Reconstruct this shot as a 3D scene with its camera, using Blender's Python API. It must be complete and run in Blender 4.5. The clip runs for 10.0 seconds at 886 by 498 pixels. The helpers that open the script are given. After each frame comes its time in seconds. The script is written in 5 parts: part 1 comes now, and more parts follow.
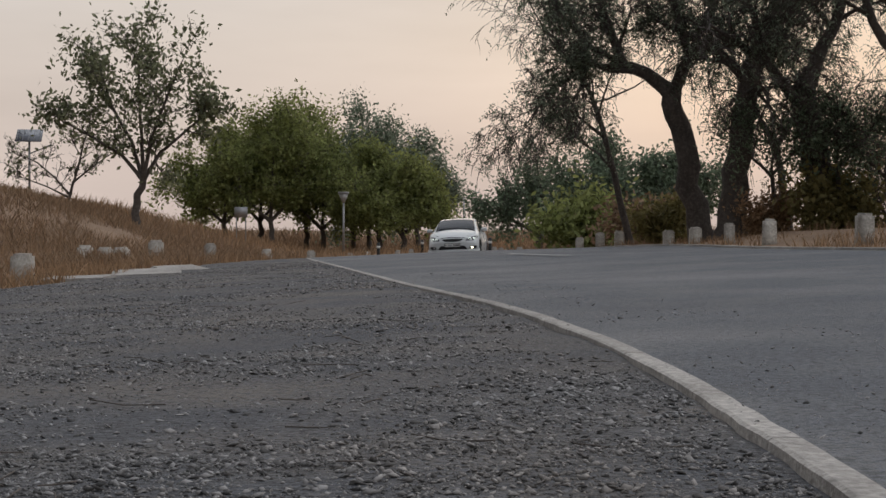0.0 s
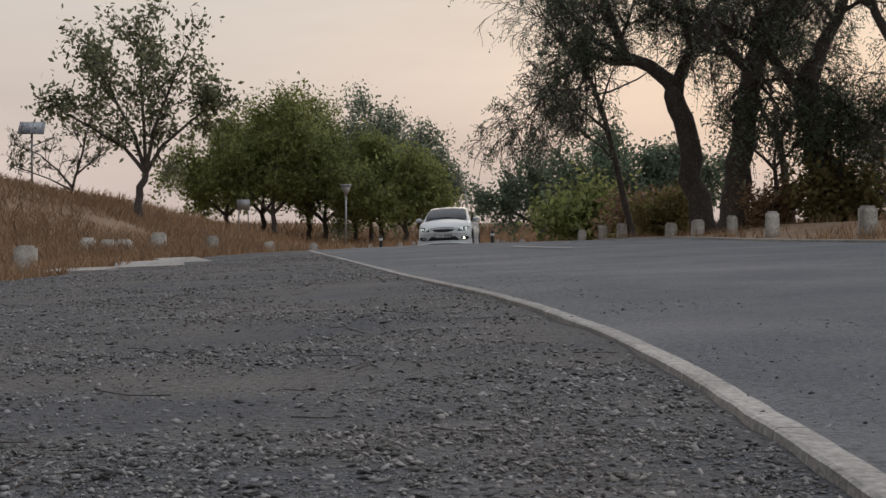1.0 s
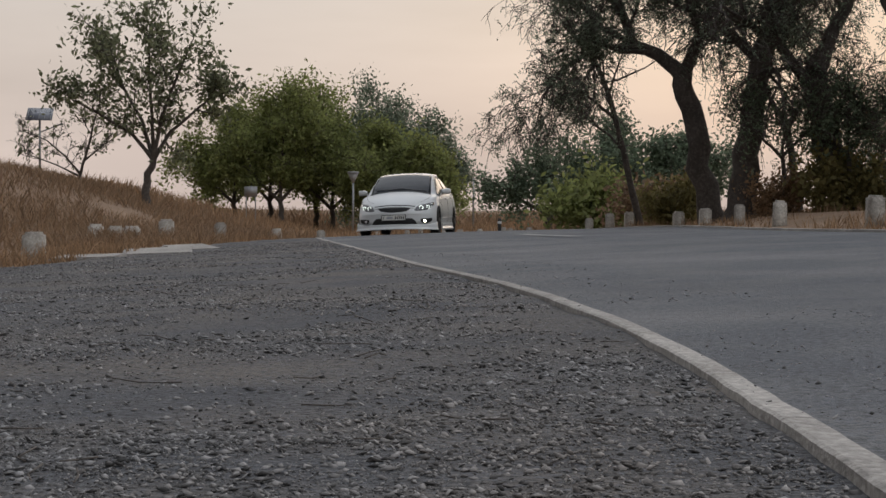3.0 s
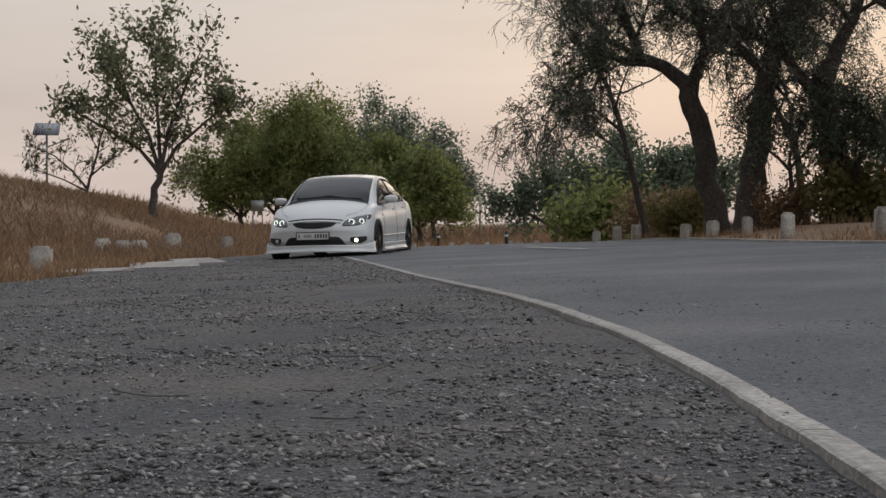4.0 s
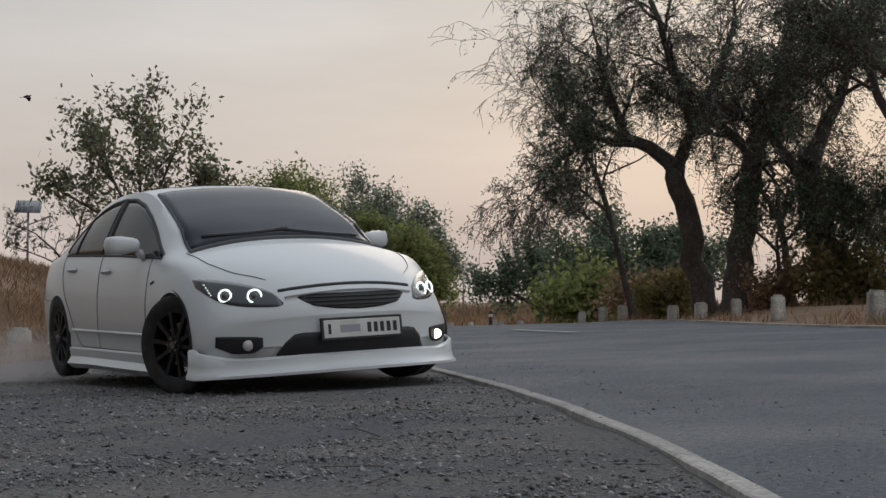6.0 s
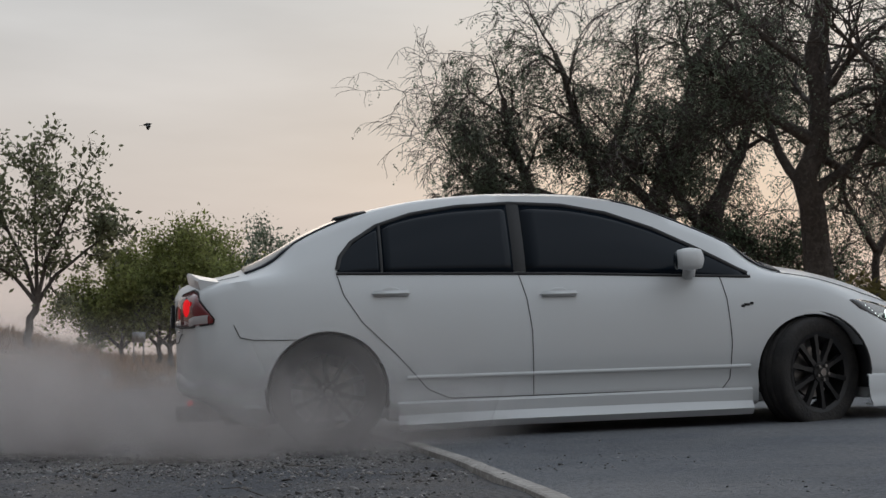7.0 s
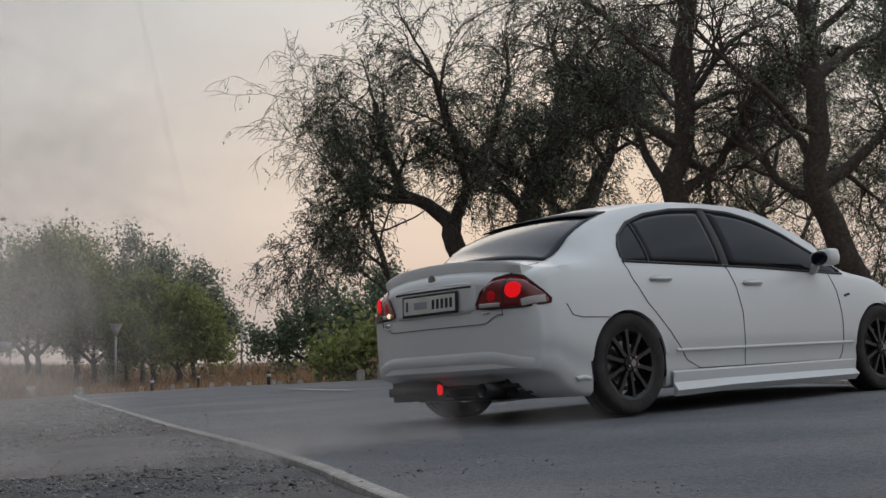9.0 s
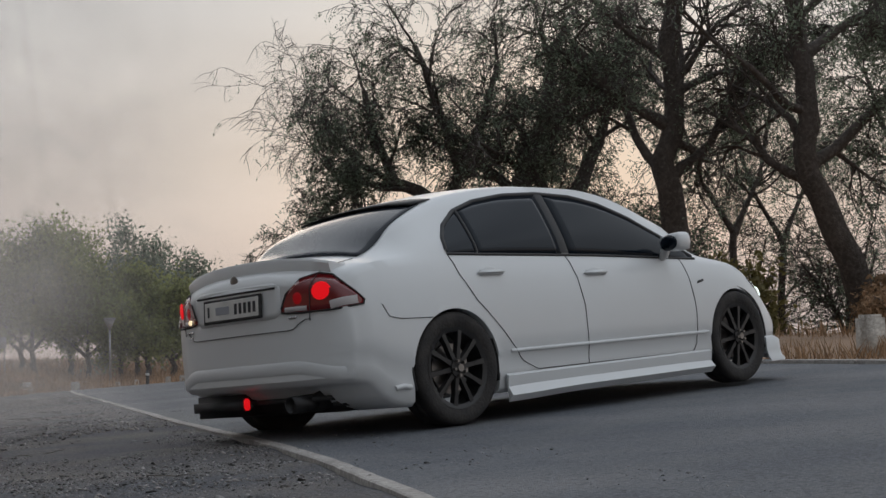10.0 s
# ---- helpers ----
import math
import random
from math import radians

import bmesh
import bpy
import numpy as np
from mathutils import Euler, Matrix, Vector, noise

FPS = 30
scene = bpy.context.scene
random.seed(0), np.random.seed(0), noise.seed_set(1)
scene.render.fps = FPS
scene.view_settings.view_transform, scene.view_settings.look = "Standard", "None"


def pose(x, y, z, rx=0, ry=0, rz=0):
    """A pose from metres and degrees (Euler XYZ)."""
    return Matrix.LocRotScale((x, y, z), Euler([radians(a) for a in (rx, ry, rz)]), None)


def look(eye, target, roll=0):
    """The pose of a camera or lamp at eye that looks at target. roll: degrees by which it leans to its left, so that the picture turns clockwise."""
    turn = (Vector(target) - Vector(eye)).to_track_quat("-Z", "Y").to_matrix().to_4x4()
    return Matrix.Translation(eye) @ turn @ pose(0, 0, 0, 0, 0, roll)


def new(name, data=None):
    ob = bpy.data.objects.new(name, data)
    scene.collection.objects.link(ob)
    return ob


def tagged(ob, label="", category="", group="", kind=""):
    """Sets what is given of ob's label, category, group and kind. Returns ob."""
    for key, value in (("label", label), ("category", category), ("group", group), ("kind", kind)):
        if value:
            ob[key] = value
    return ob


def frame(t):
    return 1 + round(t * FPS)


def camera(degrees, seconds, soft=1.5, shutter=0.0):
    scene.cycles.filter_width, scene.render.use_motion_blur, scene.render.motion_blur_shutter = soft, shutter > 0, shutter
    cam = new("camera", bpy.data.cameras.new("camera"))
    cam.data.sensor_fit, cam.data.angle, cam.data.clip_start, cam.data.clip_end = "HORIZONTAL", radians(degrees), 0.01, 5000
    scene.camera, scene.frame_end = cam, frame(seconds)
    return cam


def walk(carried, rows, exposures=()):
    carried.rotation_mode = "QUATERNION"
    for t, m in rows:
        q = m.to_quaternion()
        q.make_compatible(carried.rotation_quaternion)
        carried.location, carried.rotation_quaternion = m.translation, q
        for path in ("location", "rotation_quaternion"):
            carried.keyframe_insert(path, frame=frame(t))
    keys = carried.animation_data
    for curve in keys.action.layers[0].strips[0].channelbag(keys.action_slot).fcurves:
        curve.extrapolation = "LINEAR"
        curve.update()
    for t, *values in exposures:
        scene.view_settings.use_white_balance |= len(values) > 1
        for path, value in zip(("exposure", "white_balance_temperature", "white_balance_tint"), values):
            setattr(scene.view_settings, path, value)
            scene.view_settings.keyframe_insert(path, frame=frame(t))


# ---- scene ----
cam = camera(35.30, 10.0, soft=1.5)
EYE_Z = 0.448


def seen(x, y, z, yaw, pitch, roll):
    """Camera pose from a place and yaw (left), pitch (up) and roll in degrees."""
    a, b = radians(yaw), radians(pitch)
    ahead = Vector((-math.sin(a) * math.cos(b), math.cos(a) * math.cos(b), math.sin(b)))
    eye = Vector((x, y, EYE_Z + z))
    return look(eye, eye + ahead, roll)


walk(cam, [
    (0.0, seen(0.000, -0.000, -0.001, 0.024, -0.778, 0.107)),
    (0.5, seen(-0.005, 0.001, -0.005, 0.079, -0.850, 0.095)),
    (1.0, seen(-0.008, -0.005, -0.006, 0.114, -1.079, 0.122)),
    (1.5, seen(-0.008, -0.022, 0.001, 0.165, -1.363, 0.127)),
    (2.0, seen(-0.010, -0.029, 0.001, 0.228, -1.647, 0.180)),
    (3.5, seen(-0.018, -0.019, -0.004, 0.435, -1.463, 0.377)),
    (4.0, seen(-0.023, 0.017, -0.009, 0.673, -1.035, 0.136)),
    (4.5, seen(-0.028, 0.010, -0.003, 1.089, -0.501, -0.149)),
    (5.0, seen(-0.035, 0.025, 0.008, 1.416, 0.110, -0.207)),
    (5.2, seen(-0.037, 0.023, 0.011, 1.442, 0.473, -0.082)),
    (6.3, seen(-0.122, 0.520, 0.060, -1.043, 2.876, 0.588)),
    (6.5, seen(-0.075, 0.598, 0.043, -1.770, 3.340, 0.751)),
    (6.8, seen(-0.040, 0.695, 0.061, -3.011, 3.978, 0.549)),
    (7.0, seen(-0.060, 0.745, 0.028, -3.957, 4.416, 0.395)),
    (7.3, seen(-0.029, 0.792, 0.074, -5.175, 4.672, 0.301)),
    (7.5, seen(-0.004, 0.835, 0.067, -5.971, 4.853, 0.202)),
    (8.0, seen(0.013, 0.876, 0.043, -7.594, 5.020, 0.155)),
    (8.5, seen(-0.031, 0.821, 0.035, -8.686, 4.899, -0.163)),
    (9.0, seen(0.019, 0.770, 0.038, -9.073, 4.569, -0.550)),
    (9.5, seen(0.050, 0.743, 0.043, -9.220, 4.237, -1.011)),
    (10.0, seen(-0.031, 0.712, 0.070, -9.420, 3.958, -1.870)),
], [(0.0, 0.0, 6360, 8.4), (5.2, 0.0, 6360, 8.4), (6.3, -0.10, 6080, 6.0), (10.0, -0.08, 6120, 6.8)])

# ---- sky and sun: a hazy dusk, the sun low behind the trees ----
world = bpy.data.worlds.new("dusk_sky")
scene.world = world
world.use_nodes = True
wn, wl = world.node_tree.nodes, world.node_tree.links
sky = wn.new("ShaderNodeTexSky")
sky.sky_type = "NISHITA"
sky.sun_disc = False
sky.sun_elevation = radians(5.0)
sky.sun_rotation = radians(14.0)
sky.air_density, sky.dust_density, sky.ozone_density = 1.2, 6.0, 1.5
coords = wn.new("ShaderNodeTexCoord")
split = wn.new("ShaderNodeSeparateXYZ")
wl.new(coords.outputs["Generated"], split.inputs[0])
haze = wn.new("ShaderNodeValToRGB")
haze.color_ramp.elements[0].position, haze.color_ramp.elements[0].color = 0.0, (0.61, 0.49, 0.435, 1)
haze.color_ramp.elements[1].position, haze.color_ramp.elements[1].color = 0.75, (0.98, 1.0, 1.06, 1)
mid = haze.color_ramp.elements.new(0.13)
mid.color = (0.66, 0.578, 0.525, 1)
high = haze.color_ramp.elements.new(0.27)
high.color = (0.66, 0.635, 0.62, 1)
wl.new(split.outputs["Z"], haze.inputs[0])
streaks = wn.new("ShaderNodeTexNoise")
streaks.inputs["Scale"].default_value, streaks.inputs["Detail"].default_value = 3.0, 5
stretch = wn.new("ShaderNodeMapping")
stretch.inputs["Scale"].default_value = (1, 1, 5)
wl.new(coords.outputs["Generated"], stretch.inputs[0])
wl.new(stretch.outputs[0], streaks.inputs["Vector"])
veil = wn.new("ShaderNodeMapRange")
veil.inputs["From Min"].default_value, veil.inputs["From Max"].default_value = 0.3, 0.75
veil.inputs["To Min"].default_value, veil.inputs["To Max"].default_value = 0.88, 1.10
wl.new(streaks.outputs["Fac"], veil.inputs["Value"])
cloudy = wn.new("ShaderNodeMix")
cloudy.data_type, cloudy.blend_type = "RGBA", "MULTIPLY"
cloudy.inputs[0].default_value = 1.0
# the dusk sky is brighter towards the sunken sun and the open side of the road than behind
sunward = wn.new("ShaderNodeVectorMath")
sunward.operation = "DOT_PRODUCT"
sunward.inputs[1].default_value = (0.9, 0.44, 0)
wl.new(coords.outputs["Generated"], sunward.inputs[0])
toward = wn.new("ShaderNodeMapRange")
toward.inputs["From Min"].default_value, toward.inputs["From Max"].default_value = -1.0, 0.15
toward.inputs["To Min"].default_value, toward.inputs["To Max"].default_value = 0.13, 1.0
wl.new(sunward.outputs["Value"], toward.inputs["Value"])
facing = wn.new("ShaderNodeMix")
facing.data_type, facing.blend_type = "RGBA", "MULTIPLY"
facing.inputs[0].default_value = 1.0
wl.new(haze.outputs[0], facing.inputs[6])
wl.new(toward.outputs[0], facing.inputs[7])
wl.new(facing.outputs[2], cloudy.inputs[6])
wl.new(veil.outputs[0], cloudy.inputs[7])
back = wn["Background"]
back.inputs["Strength"].default_value = 1.0
wl.new(cloudy.outputs[2], back.inputs["Color"])
glow = wn.new("ShaderNodeBackground")
glow.inputs["Strength"].default_value = 0.009
wl.new(sky.outputs[0], glow.inputs["Color"])
both = wn.new("ShaderNodeAddShader")
wl.new(back.outputs[0], both.inputs[0])
wl.new(glow.outputs[0], both.inputs[1])
wl.new(both.outputs[0], wn["World Output"].inputs["Surface"])

sun = new("sun", bpy.data.lights.new("sun", "SUN"))
sun.data.energy, sun.data.angle, sun.data.color = 0.5, radians(40), (1.0, 0.80, 0.64)
sun.matrix_basis = look((10, 40, 8), (0, 0, 0))
scene.view_settings.exposure = 0.0
scene.cycles.transparent_max_bounces = 64

# ---- materials ----
def material(name, color, rough=0.6, metal=0.0, grain=0.0, grain_scale=20.0, stain=0.0, stain_scale=1.5, bump=0.0, bump_scale=60.0,
             tint=None, streak=None, spread=0.0, emit=None, power=0.0, coat=0.0, thin=0.0, islands=False, gloss=0.5):
    """A surface with fine grain, larger stains, relief and a spread from piece to piece."""
    m = bpy.data.materials.new(name)
    m.use_nodes = True
    n, l = m.node_tree.nodes, m.node_tree.links
    b = n["Principled BSDF"]
    b.inputs["Base Color"].default_value = (*color, 1)
    b.inputs["Roughness"].default_value, b.inputs["Metallic"].default_value = rough, metal
    b.inputs["Specular IOR Level"].default_value = gloss
    if coat:
        b.inputs["Coat Weight"].default_value, b.inputs["Coat Roughness"].default_value = coat, 0.05
    if emit:
        b.inputs["Emission Color"].default_value, b.inputs["Emission Strength"].default_value = (*emit, 1), power
    where = n.new("ShaderNodeTexCoord")
    out = None

    def mixed(before, other, factor):
        mix = n.new("ShaderNodeMix")
        mix.data_type = "RGBA"
        if before is None:
            mix.inputs[6].default_value = (*color, 1)
        else:
            l.new(before, mix.inputs[6])
        mix.inputs[7].default_value = (*other, 1)
        l.new(factor, mix.inputs[0])
        return mix.outputs[2]

    def noisy(scale, low, high, top, detail=4, shape=None):
        tex = n.new("ShaderNodeTexNoise")
        tex.inputs["Scale"].default_value, tex.inputs["Detail"].default_value = scale, detail
        if shape:
            mapping = n.new("ShaderNodeMapping")
            mapping.inputs["Scale"].default_value = shape
            l.new(where.outputs["Object"], mapping.inputs[0])
            l.new(mapping.outputs[0], tex.inputs["Vector"])
        else:
            l.new(where.outputs["Object"], tex.inputs["Vector"])
        span = n.new("ShaderNodeMapRange")
        span.inputs["From Min"].default_value, span.inputs["From Max"].default_value = low, high
        span.inputs["To Max"].default_value = top
        l.new(tex.outputs["Fac"], span.inputs["Value"])
        return span.outputs[0], tex

    if stain:
        f, _ = noisy(stain_scale, 0.4, 0.7, stain)
        out = mixed(out, tint or [c * 0.45 for c in color], f)
    if streak:
        f, _ = noisy(1.0, 0.45, 0.72, 0.8, 4, streak[0])
        out = mixed(out, streak[1], f)
        f, _ = noisy(1.0, 0.5, 0.75, 0.7, 3, [c * 0.37 for c in streak[0]])
        out = mixed(out, [c * 0.55 for c in color], f)
    if grain:
        f, _ = noisy(grain_scale, 0.45, 0.7, grain, 2)
        out = mixed(out, [min(1, c * 1.9) for c in color], f)
        f, _ = noisy(grain_scale * 0.73, 0.48, 0.72, grain, 2)
        out = mixed(out, [c * 0.4 for c in color], f)
    if spread:
        if islands:
            info = n.new("ShaderNodeNewGeometry").outputs["Random Per Island"]
        else:
            info = n.new("ShaderNodeObjectInfo").outputs["Random"]
        hsv = n.new("ShaderNodeHueSaturation")
        span = n.new("ShaderNodeMapRange")
        span.inputs["To Min"].default_value, span.inputs["To Max"].default_value = 1 - spread, 1 + spread
        l.new(info, span.inputs["Value"])
        l.new(span.outputs[0], hsv.inputs["Value"])
        if out is None:
            hsv.inputs["Color"].default_value = (*color, 1)
        else:
            l.new(out, hsv.inputs["Color"])
        out = hsv.outputs[0]
    if out is not None:
        l.new(out, b.inputs["Base Color"])
    if bump:
        _, tex = noisy(bump_scale, 0, 1, 1)
        bp = n.new("ShaderNodeBump")
        bp.inputs["Strength"].default_value, bp.inputs["Distance"].default_value = min(1, bump), 0.02
        l.new(tex.outputs["Fac"], bp.inputs["Height"])
        l.new(bp.outputs[0], b.inputs["Normal"])
    if thin:
        tr = n.new("ShaderNodeBsdfTranslucent")
        if out is not None:
            l.new(out, tr.inputs[0])
        else:
            tr.inputs[0].default_value = (*color, 1)
        mx = n.new("ShaderNodeMixShader")
        mx.inputs[0].default_value = thin
        l.new(b.outputs[0], mx.inputs[1])
        l.new(tr.outputs[0], mx.inputs[2])
        l.new(mx.outputs[0], n["Material Output"].inputs["Surface"])
    return m


ASPHALT = material("asphalt", (0.084, 0.091, 0.105), 0.82, streak=((0.42, 0.55, 1), (0.23, 0.226, 0.222)), grain=0.75, grain_scale=70, stain=0.75, stain_scale=1.7, tint=(0.15, 0.149, 0.148), bump=0.6, bump_scale=120)
GRAVEL = material("gravel_bed", (0.066, 0.068, 0.076), 0.9, streak=((0.45, 0.9, 1), (0.20, 0.168, 0.135)), grain=0.9, grain_scale=60, stain=0.75, stain_scale=1.3, tint=(0.165, 0.142, 0.122), bump=1.0, bump_scale=55)
SAND = material("dry_sand", (0.26, 0.17, 0.11), 0.95, grain=0.4, grain_scale=30, stain=0.6, stain_scale=0.5, tint=(0.13, 0.085, 0.05), bump=0.6, bump_scale=25)
CONCRETE = material("kerb_concrete", (0.37, 0.345, 0.32), 0.9, grain=0.4, grain_scale=40, stain=0.7, stain_scale=2.5, tint=(0.16, 0.145, 0.13), bump=0.5, bump_scale=60, spread=0.12)
STONE = material("marker_stone", (0.40, 0.37, 0.33), 0.9, grain=0.4, grain_scale=25, stain=0.7, stain_scale=5, tint=(0.16, 0.135, 0.11), bump=0.6, bump_scale=30, spread=0.2)
PEBBLE = material("pebbles", (0.20, 0.198, 0.200), 0.85, stain=0.55, stain_scale=0.6, tint=(0.21, 0.17, 0.135), spread=0.85, islands=True, bump=0.3, bump_scale=80)
LINE_PAINT = material("road_paint", (0.45, 0.43, 0.40), 0.8, grain=0.4, grain_scale=50, stain=0.6, stain_scale=6)
BARK = material("dark_bark", (0.105, 0.090, 0.080), 0.95, grain=0.5, grain_scale=14, stain=0.6, stain_scale=2, bump=1.0, bump_scale=22)
LEAF_DARK = material("acacia_leaf", (0.205, 0.240, 0.175), 0.75, spread=0.5, islands=True, thin=0.65)
LEAF_HANG = material("hanging_leaf", (0.160, 0.205, 0.135), 0.75, spread=0.45, islands=True, thin=0.55)
LEAF_DRY = material("dry_thicket_leaf", (0.30, 0.22, 0.13), 0.8, spread=0.45, islands=True, thin=0.5)
LEAF_GREEN = material("bright_leaf", (0.240, 0.265, 0.095), 0.7, spread=0.45, islands=True, thin=0.6)
LEAF_BROAD = material("broad_leaf", (0.18, 0.195, 0.115), 0.7, spread=0.5, islands=True, thin=0.5)
DRY_GRASS = material("dry_grass", (0.30, 0.195, 0.115), 0.9, spread=0.4, islands=True, thin=0.3)
DRY_BRUSH = material("dry_brush", (0.26, 0.175, 0.11), 0.9, spread=0.4, islands=True, thin=0.2)
SHRUB_LEAF = material("yellow_shrub_leaf", (0.22, 0.19, 0.075), 0.8, spread=0.4, islands=True, thin=0.3)
GREY_METAL = material("galvanised_metal", (0.30, 0.30, 0.30), 0.5, metal=0.6, grain=0.2, grain_scale=30)
PANEL_BLUE = material("solar_cells", (0.11, 0.115, 0.14), 0.2, coat=0.5)
POST_BLACK = material("black_post_paint", (0.02, 0.02, 0.02), 0.6)
POST_BAND = material("reflective_band", (0.7, 0.7, 0.68), 0.5)


def dust_material(name, color, peak):
    """Thin dust in the air, soft towards the rim of each wisp."""
    m = bpy.data.materials.new(name)
    m.use_nodes = True
    n, l = m.node_tree.nodes, m.node_tree.links
    n.remove(n["Principled BSDF"])
    uv = n.new("ShaderNodeUVMap")
    split = n.new("ShaderNodeSeparateXYZ")
    l.new(uv.outputs[0], split.inputs[0])
    soft = n.new("ShaderNodeMapRange")
    soft.interpolation_type = "SMOOTHSTEP"
    soft.inputs["To Max"].default_value = peak
    l.new(split.outputs["X"], soft.inputs["Value"])
    where = n.new("ShaderNodeTexCoord")
    tex = n.new("ShaderNodeTexNoise")
    tex.inputs["Scale"].default_value, tex.inputs["Detail"].default_value = 1.6, 3
    l.new(where.outputs["Object"], tex.inputs["Vector"])
    curl = n.new("ShaderNodeMapRange")
    curl.inputs["From Min"].default_value, curl.inputs["From Max"].default_value = 0.3, 0.68
    curl.inputs["To Min"].default_value = 0.25
    l.new(tex.outputs["Fac"], curl.inputs["Value"])
    times = n.new("ShaderNodeMath")
    times.operation = "MULTIPLY"
    l.new(soft.outputs[0], times.inputs[0])
    l.new(curl.outputs[0], times.inputs[1])
    clear, lit, thru = n.new("ShaderNodeBsdfTransparent"), n.new("ShaderNodeBsdfDiffuse"), n.new("ShaderNodeBsdfTranslucent")
    lit.inputs[0].default_value = thru.inputs[0].default_value = (*color, 1)
    both, mix = n.new("ShaderNodeMixShader"), n.new("ShaderNodeMixShader")
    both.inputs[0].default_value = 0.5
    l.new(lit.outputs[0], both.inputs[1])
    l.new(thru.outputs[0], both.inputs[2])
    l.new(times.outputs[0], mix.inputs[0])
    l.new(clear.outputs[0], mix.inputs[1])
    l.new(both.outputs[0], mix.inputs[2])
    l.new(mix.outputs[0], n["Material Output"].inputs["Surface"])
    return m


DUST = dust_material("road_dust", (0.68, 0.645, 0.63), 0.29)
DUST_THIN = dust_material("thin_dust", (0.95, 0.90, 0.86), 0.12)
PAINT = material("white_car_paint", (0.64, 0.66, 0.67), 0.38, coat=0.35, grain=0.0, stain=0.12, stain_scale=1.2, tint=(0.52, 0.49, 0.46))
TINT_GLASS = material("tinted_glass", (0.006, 0.010, 0.016), 0.08, gloss=0.2)
SCREEN_GLASS = material("windscreen_glass", (0.018, 0.021, 0.028), 0.12, gloss=0.2)
BLACK_PLASTIC = material("black_plastic", (0.012, 0.012, 0.013), 0.55, grain=0.2, grain_scale=80)
SEAM = material("seam_shadow_gap", (0.035, 0.035, 0.036), 0.9)
RUBBER = material("tyre_rubber", (0.018, 0.017, 0.017), 0.85, stain=0.5, stain_scale=9, tint=(0.06, 0.052, 0.046), bump=0.3, bump_scale=60)
RIM_BLACK = material("black_rim", (0.012, 0.012, 0.013), 0.5, metal=0.1, coat=0.1)
DISC_STEEL = material("brake_disc_steel", (0.25, 0.24, 0.23), 0.35, metal=0.9, stain=0.4, stain_scale=8)
LAMP_DARK = material("smoked_headlamp", (0.035, 0.037, 0.04), 0.08, coat=0.8)
LAMP_CLEAR = material("clear_lens", (0.45, 0.42, 0.42), 0.12, coat=0.8)
LAMP_RED = material("red_lens", (0.11, 0.008, 0.010), 0.12, coat=0.8, emit=(1.0, 0.02, 0.03), power=0.012)
GLOW_RED = material("red_brake_glow", (0.2, 0.005, 0.006), 0.5, emit=(1.0, 0.008, 0.014), power=0.65, gloss=0.1)
GLOW_RED_SOFT = material("red_tail_glow", (0.16, 0.006, 0.008), 0.4, emit=(1.0, 0.01, 0.02), power=0.12, gloss=0.2)
GLOW_HALO = material("halo_glow", (0.8, 0.85, 0.8), 0.3, emit=(0.93, 1.0, 0.92), power=1.25)
GLOW_FOG = material("fog_lamp_glow", (0.9, 0.85, 0.6), 0.3, emit=(1.0, 0.93, 0.66), power=7.0)
GLOW_WARM = material("reversing_glow", (0.9, 0.8, 0.6), 0.3, emit=(1.0, 0.72, 0.4), power=1.0)
PLATE_WHITE = material("plate_white", (0.62, 0.61, 0.58), 0.5, stain=0.3, stain_scale=9)
PLATE_INK = material("plate_ink", (0.02, 0.02, 0.025), 0.6)
PLATE_GREY = material("plate_crest", (0.30, 0.31, 0.34), 0.6)
CHROME = material("chrome_trim", (0.6, 0.6, 0.62), 0.18, metal=0.95)


# ---- the lie of the land ----
def ease(u):
    u = min(1.0, max(0.0, u))
    return u * u * (3 - 2 * u)


def table(x, xs, ys):
    return float(np.interp(x, xs, ys))


def ground_z(x, y):
    """The road leans a little to one side, tips over a crest ahead and has a sandy mound beside it."""
    if x > 0:
        z = 0.0474 * (1 - 0.35 * ease((y - 12) / 12)) * min(x, 4.6 + 0.3 * max(0, x - 4.6) ** 0.5 if x > 4.6 else x)
    else:
        z = 0.0474 * max(x, -7)
    if y > 24:
        u = min(y, 50) - 24
        z -= 0.00095 * u * u + 0.16 * ease((y - 50) / 14)
    z += 2.5 * ease((-x - 4.5) / 11) * ease((y - 20) / 22) * (1 - 0.75 * ease((y - 55) / 40))
    z += 0.35 * ease((x - 5.6) / 3) * ease((y - 10) / 12)
    return z


KERB_Y = [-12, -2, 2.3, 3.2, 4.2, 5.5, 7, 9, 11, 14, 19, 26, 32, 40, 50, 64]
KERB_X = [0.55, 0.58, 0.62, 0.64, 0.62, 0.55, 0.41, 0.12, -0.24, -0.70, -1.44, -2.5, -3.2, -3.5, -3.4, -3.3]
FAR_Y = [-12, 0, 6, 12, 17, 22, 27, 35, 50, 64]
FAR_X = [9.0, 7.5, 6.0, 5.4, 5.1, 4.9, 4.6, 4.1, 3.6, 3.4]


def smooth_table(v, vs, ws):
    return sum(table(v + d, vs, ws) * w for d, w in ((-1.2, 0.15), (-0.6, 0.22), (0, 0.26), (0.6, 0.22), (1.2, 0.15)))


def kerb_x(y):
    """The kerb's edge towards the gravel, with the wobble of poured concrete."""
    return smooth_table(y, KERB_Y, KERB_X) + 0.018 * noise.noise(Vector((y * 0.9, 3.1, 0))) + 0.006 * noise.noise(Vector((y * 6.0, 5.1, 0)))


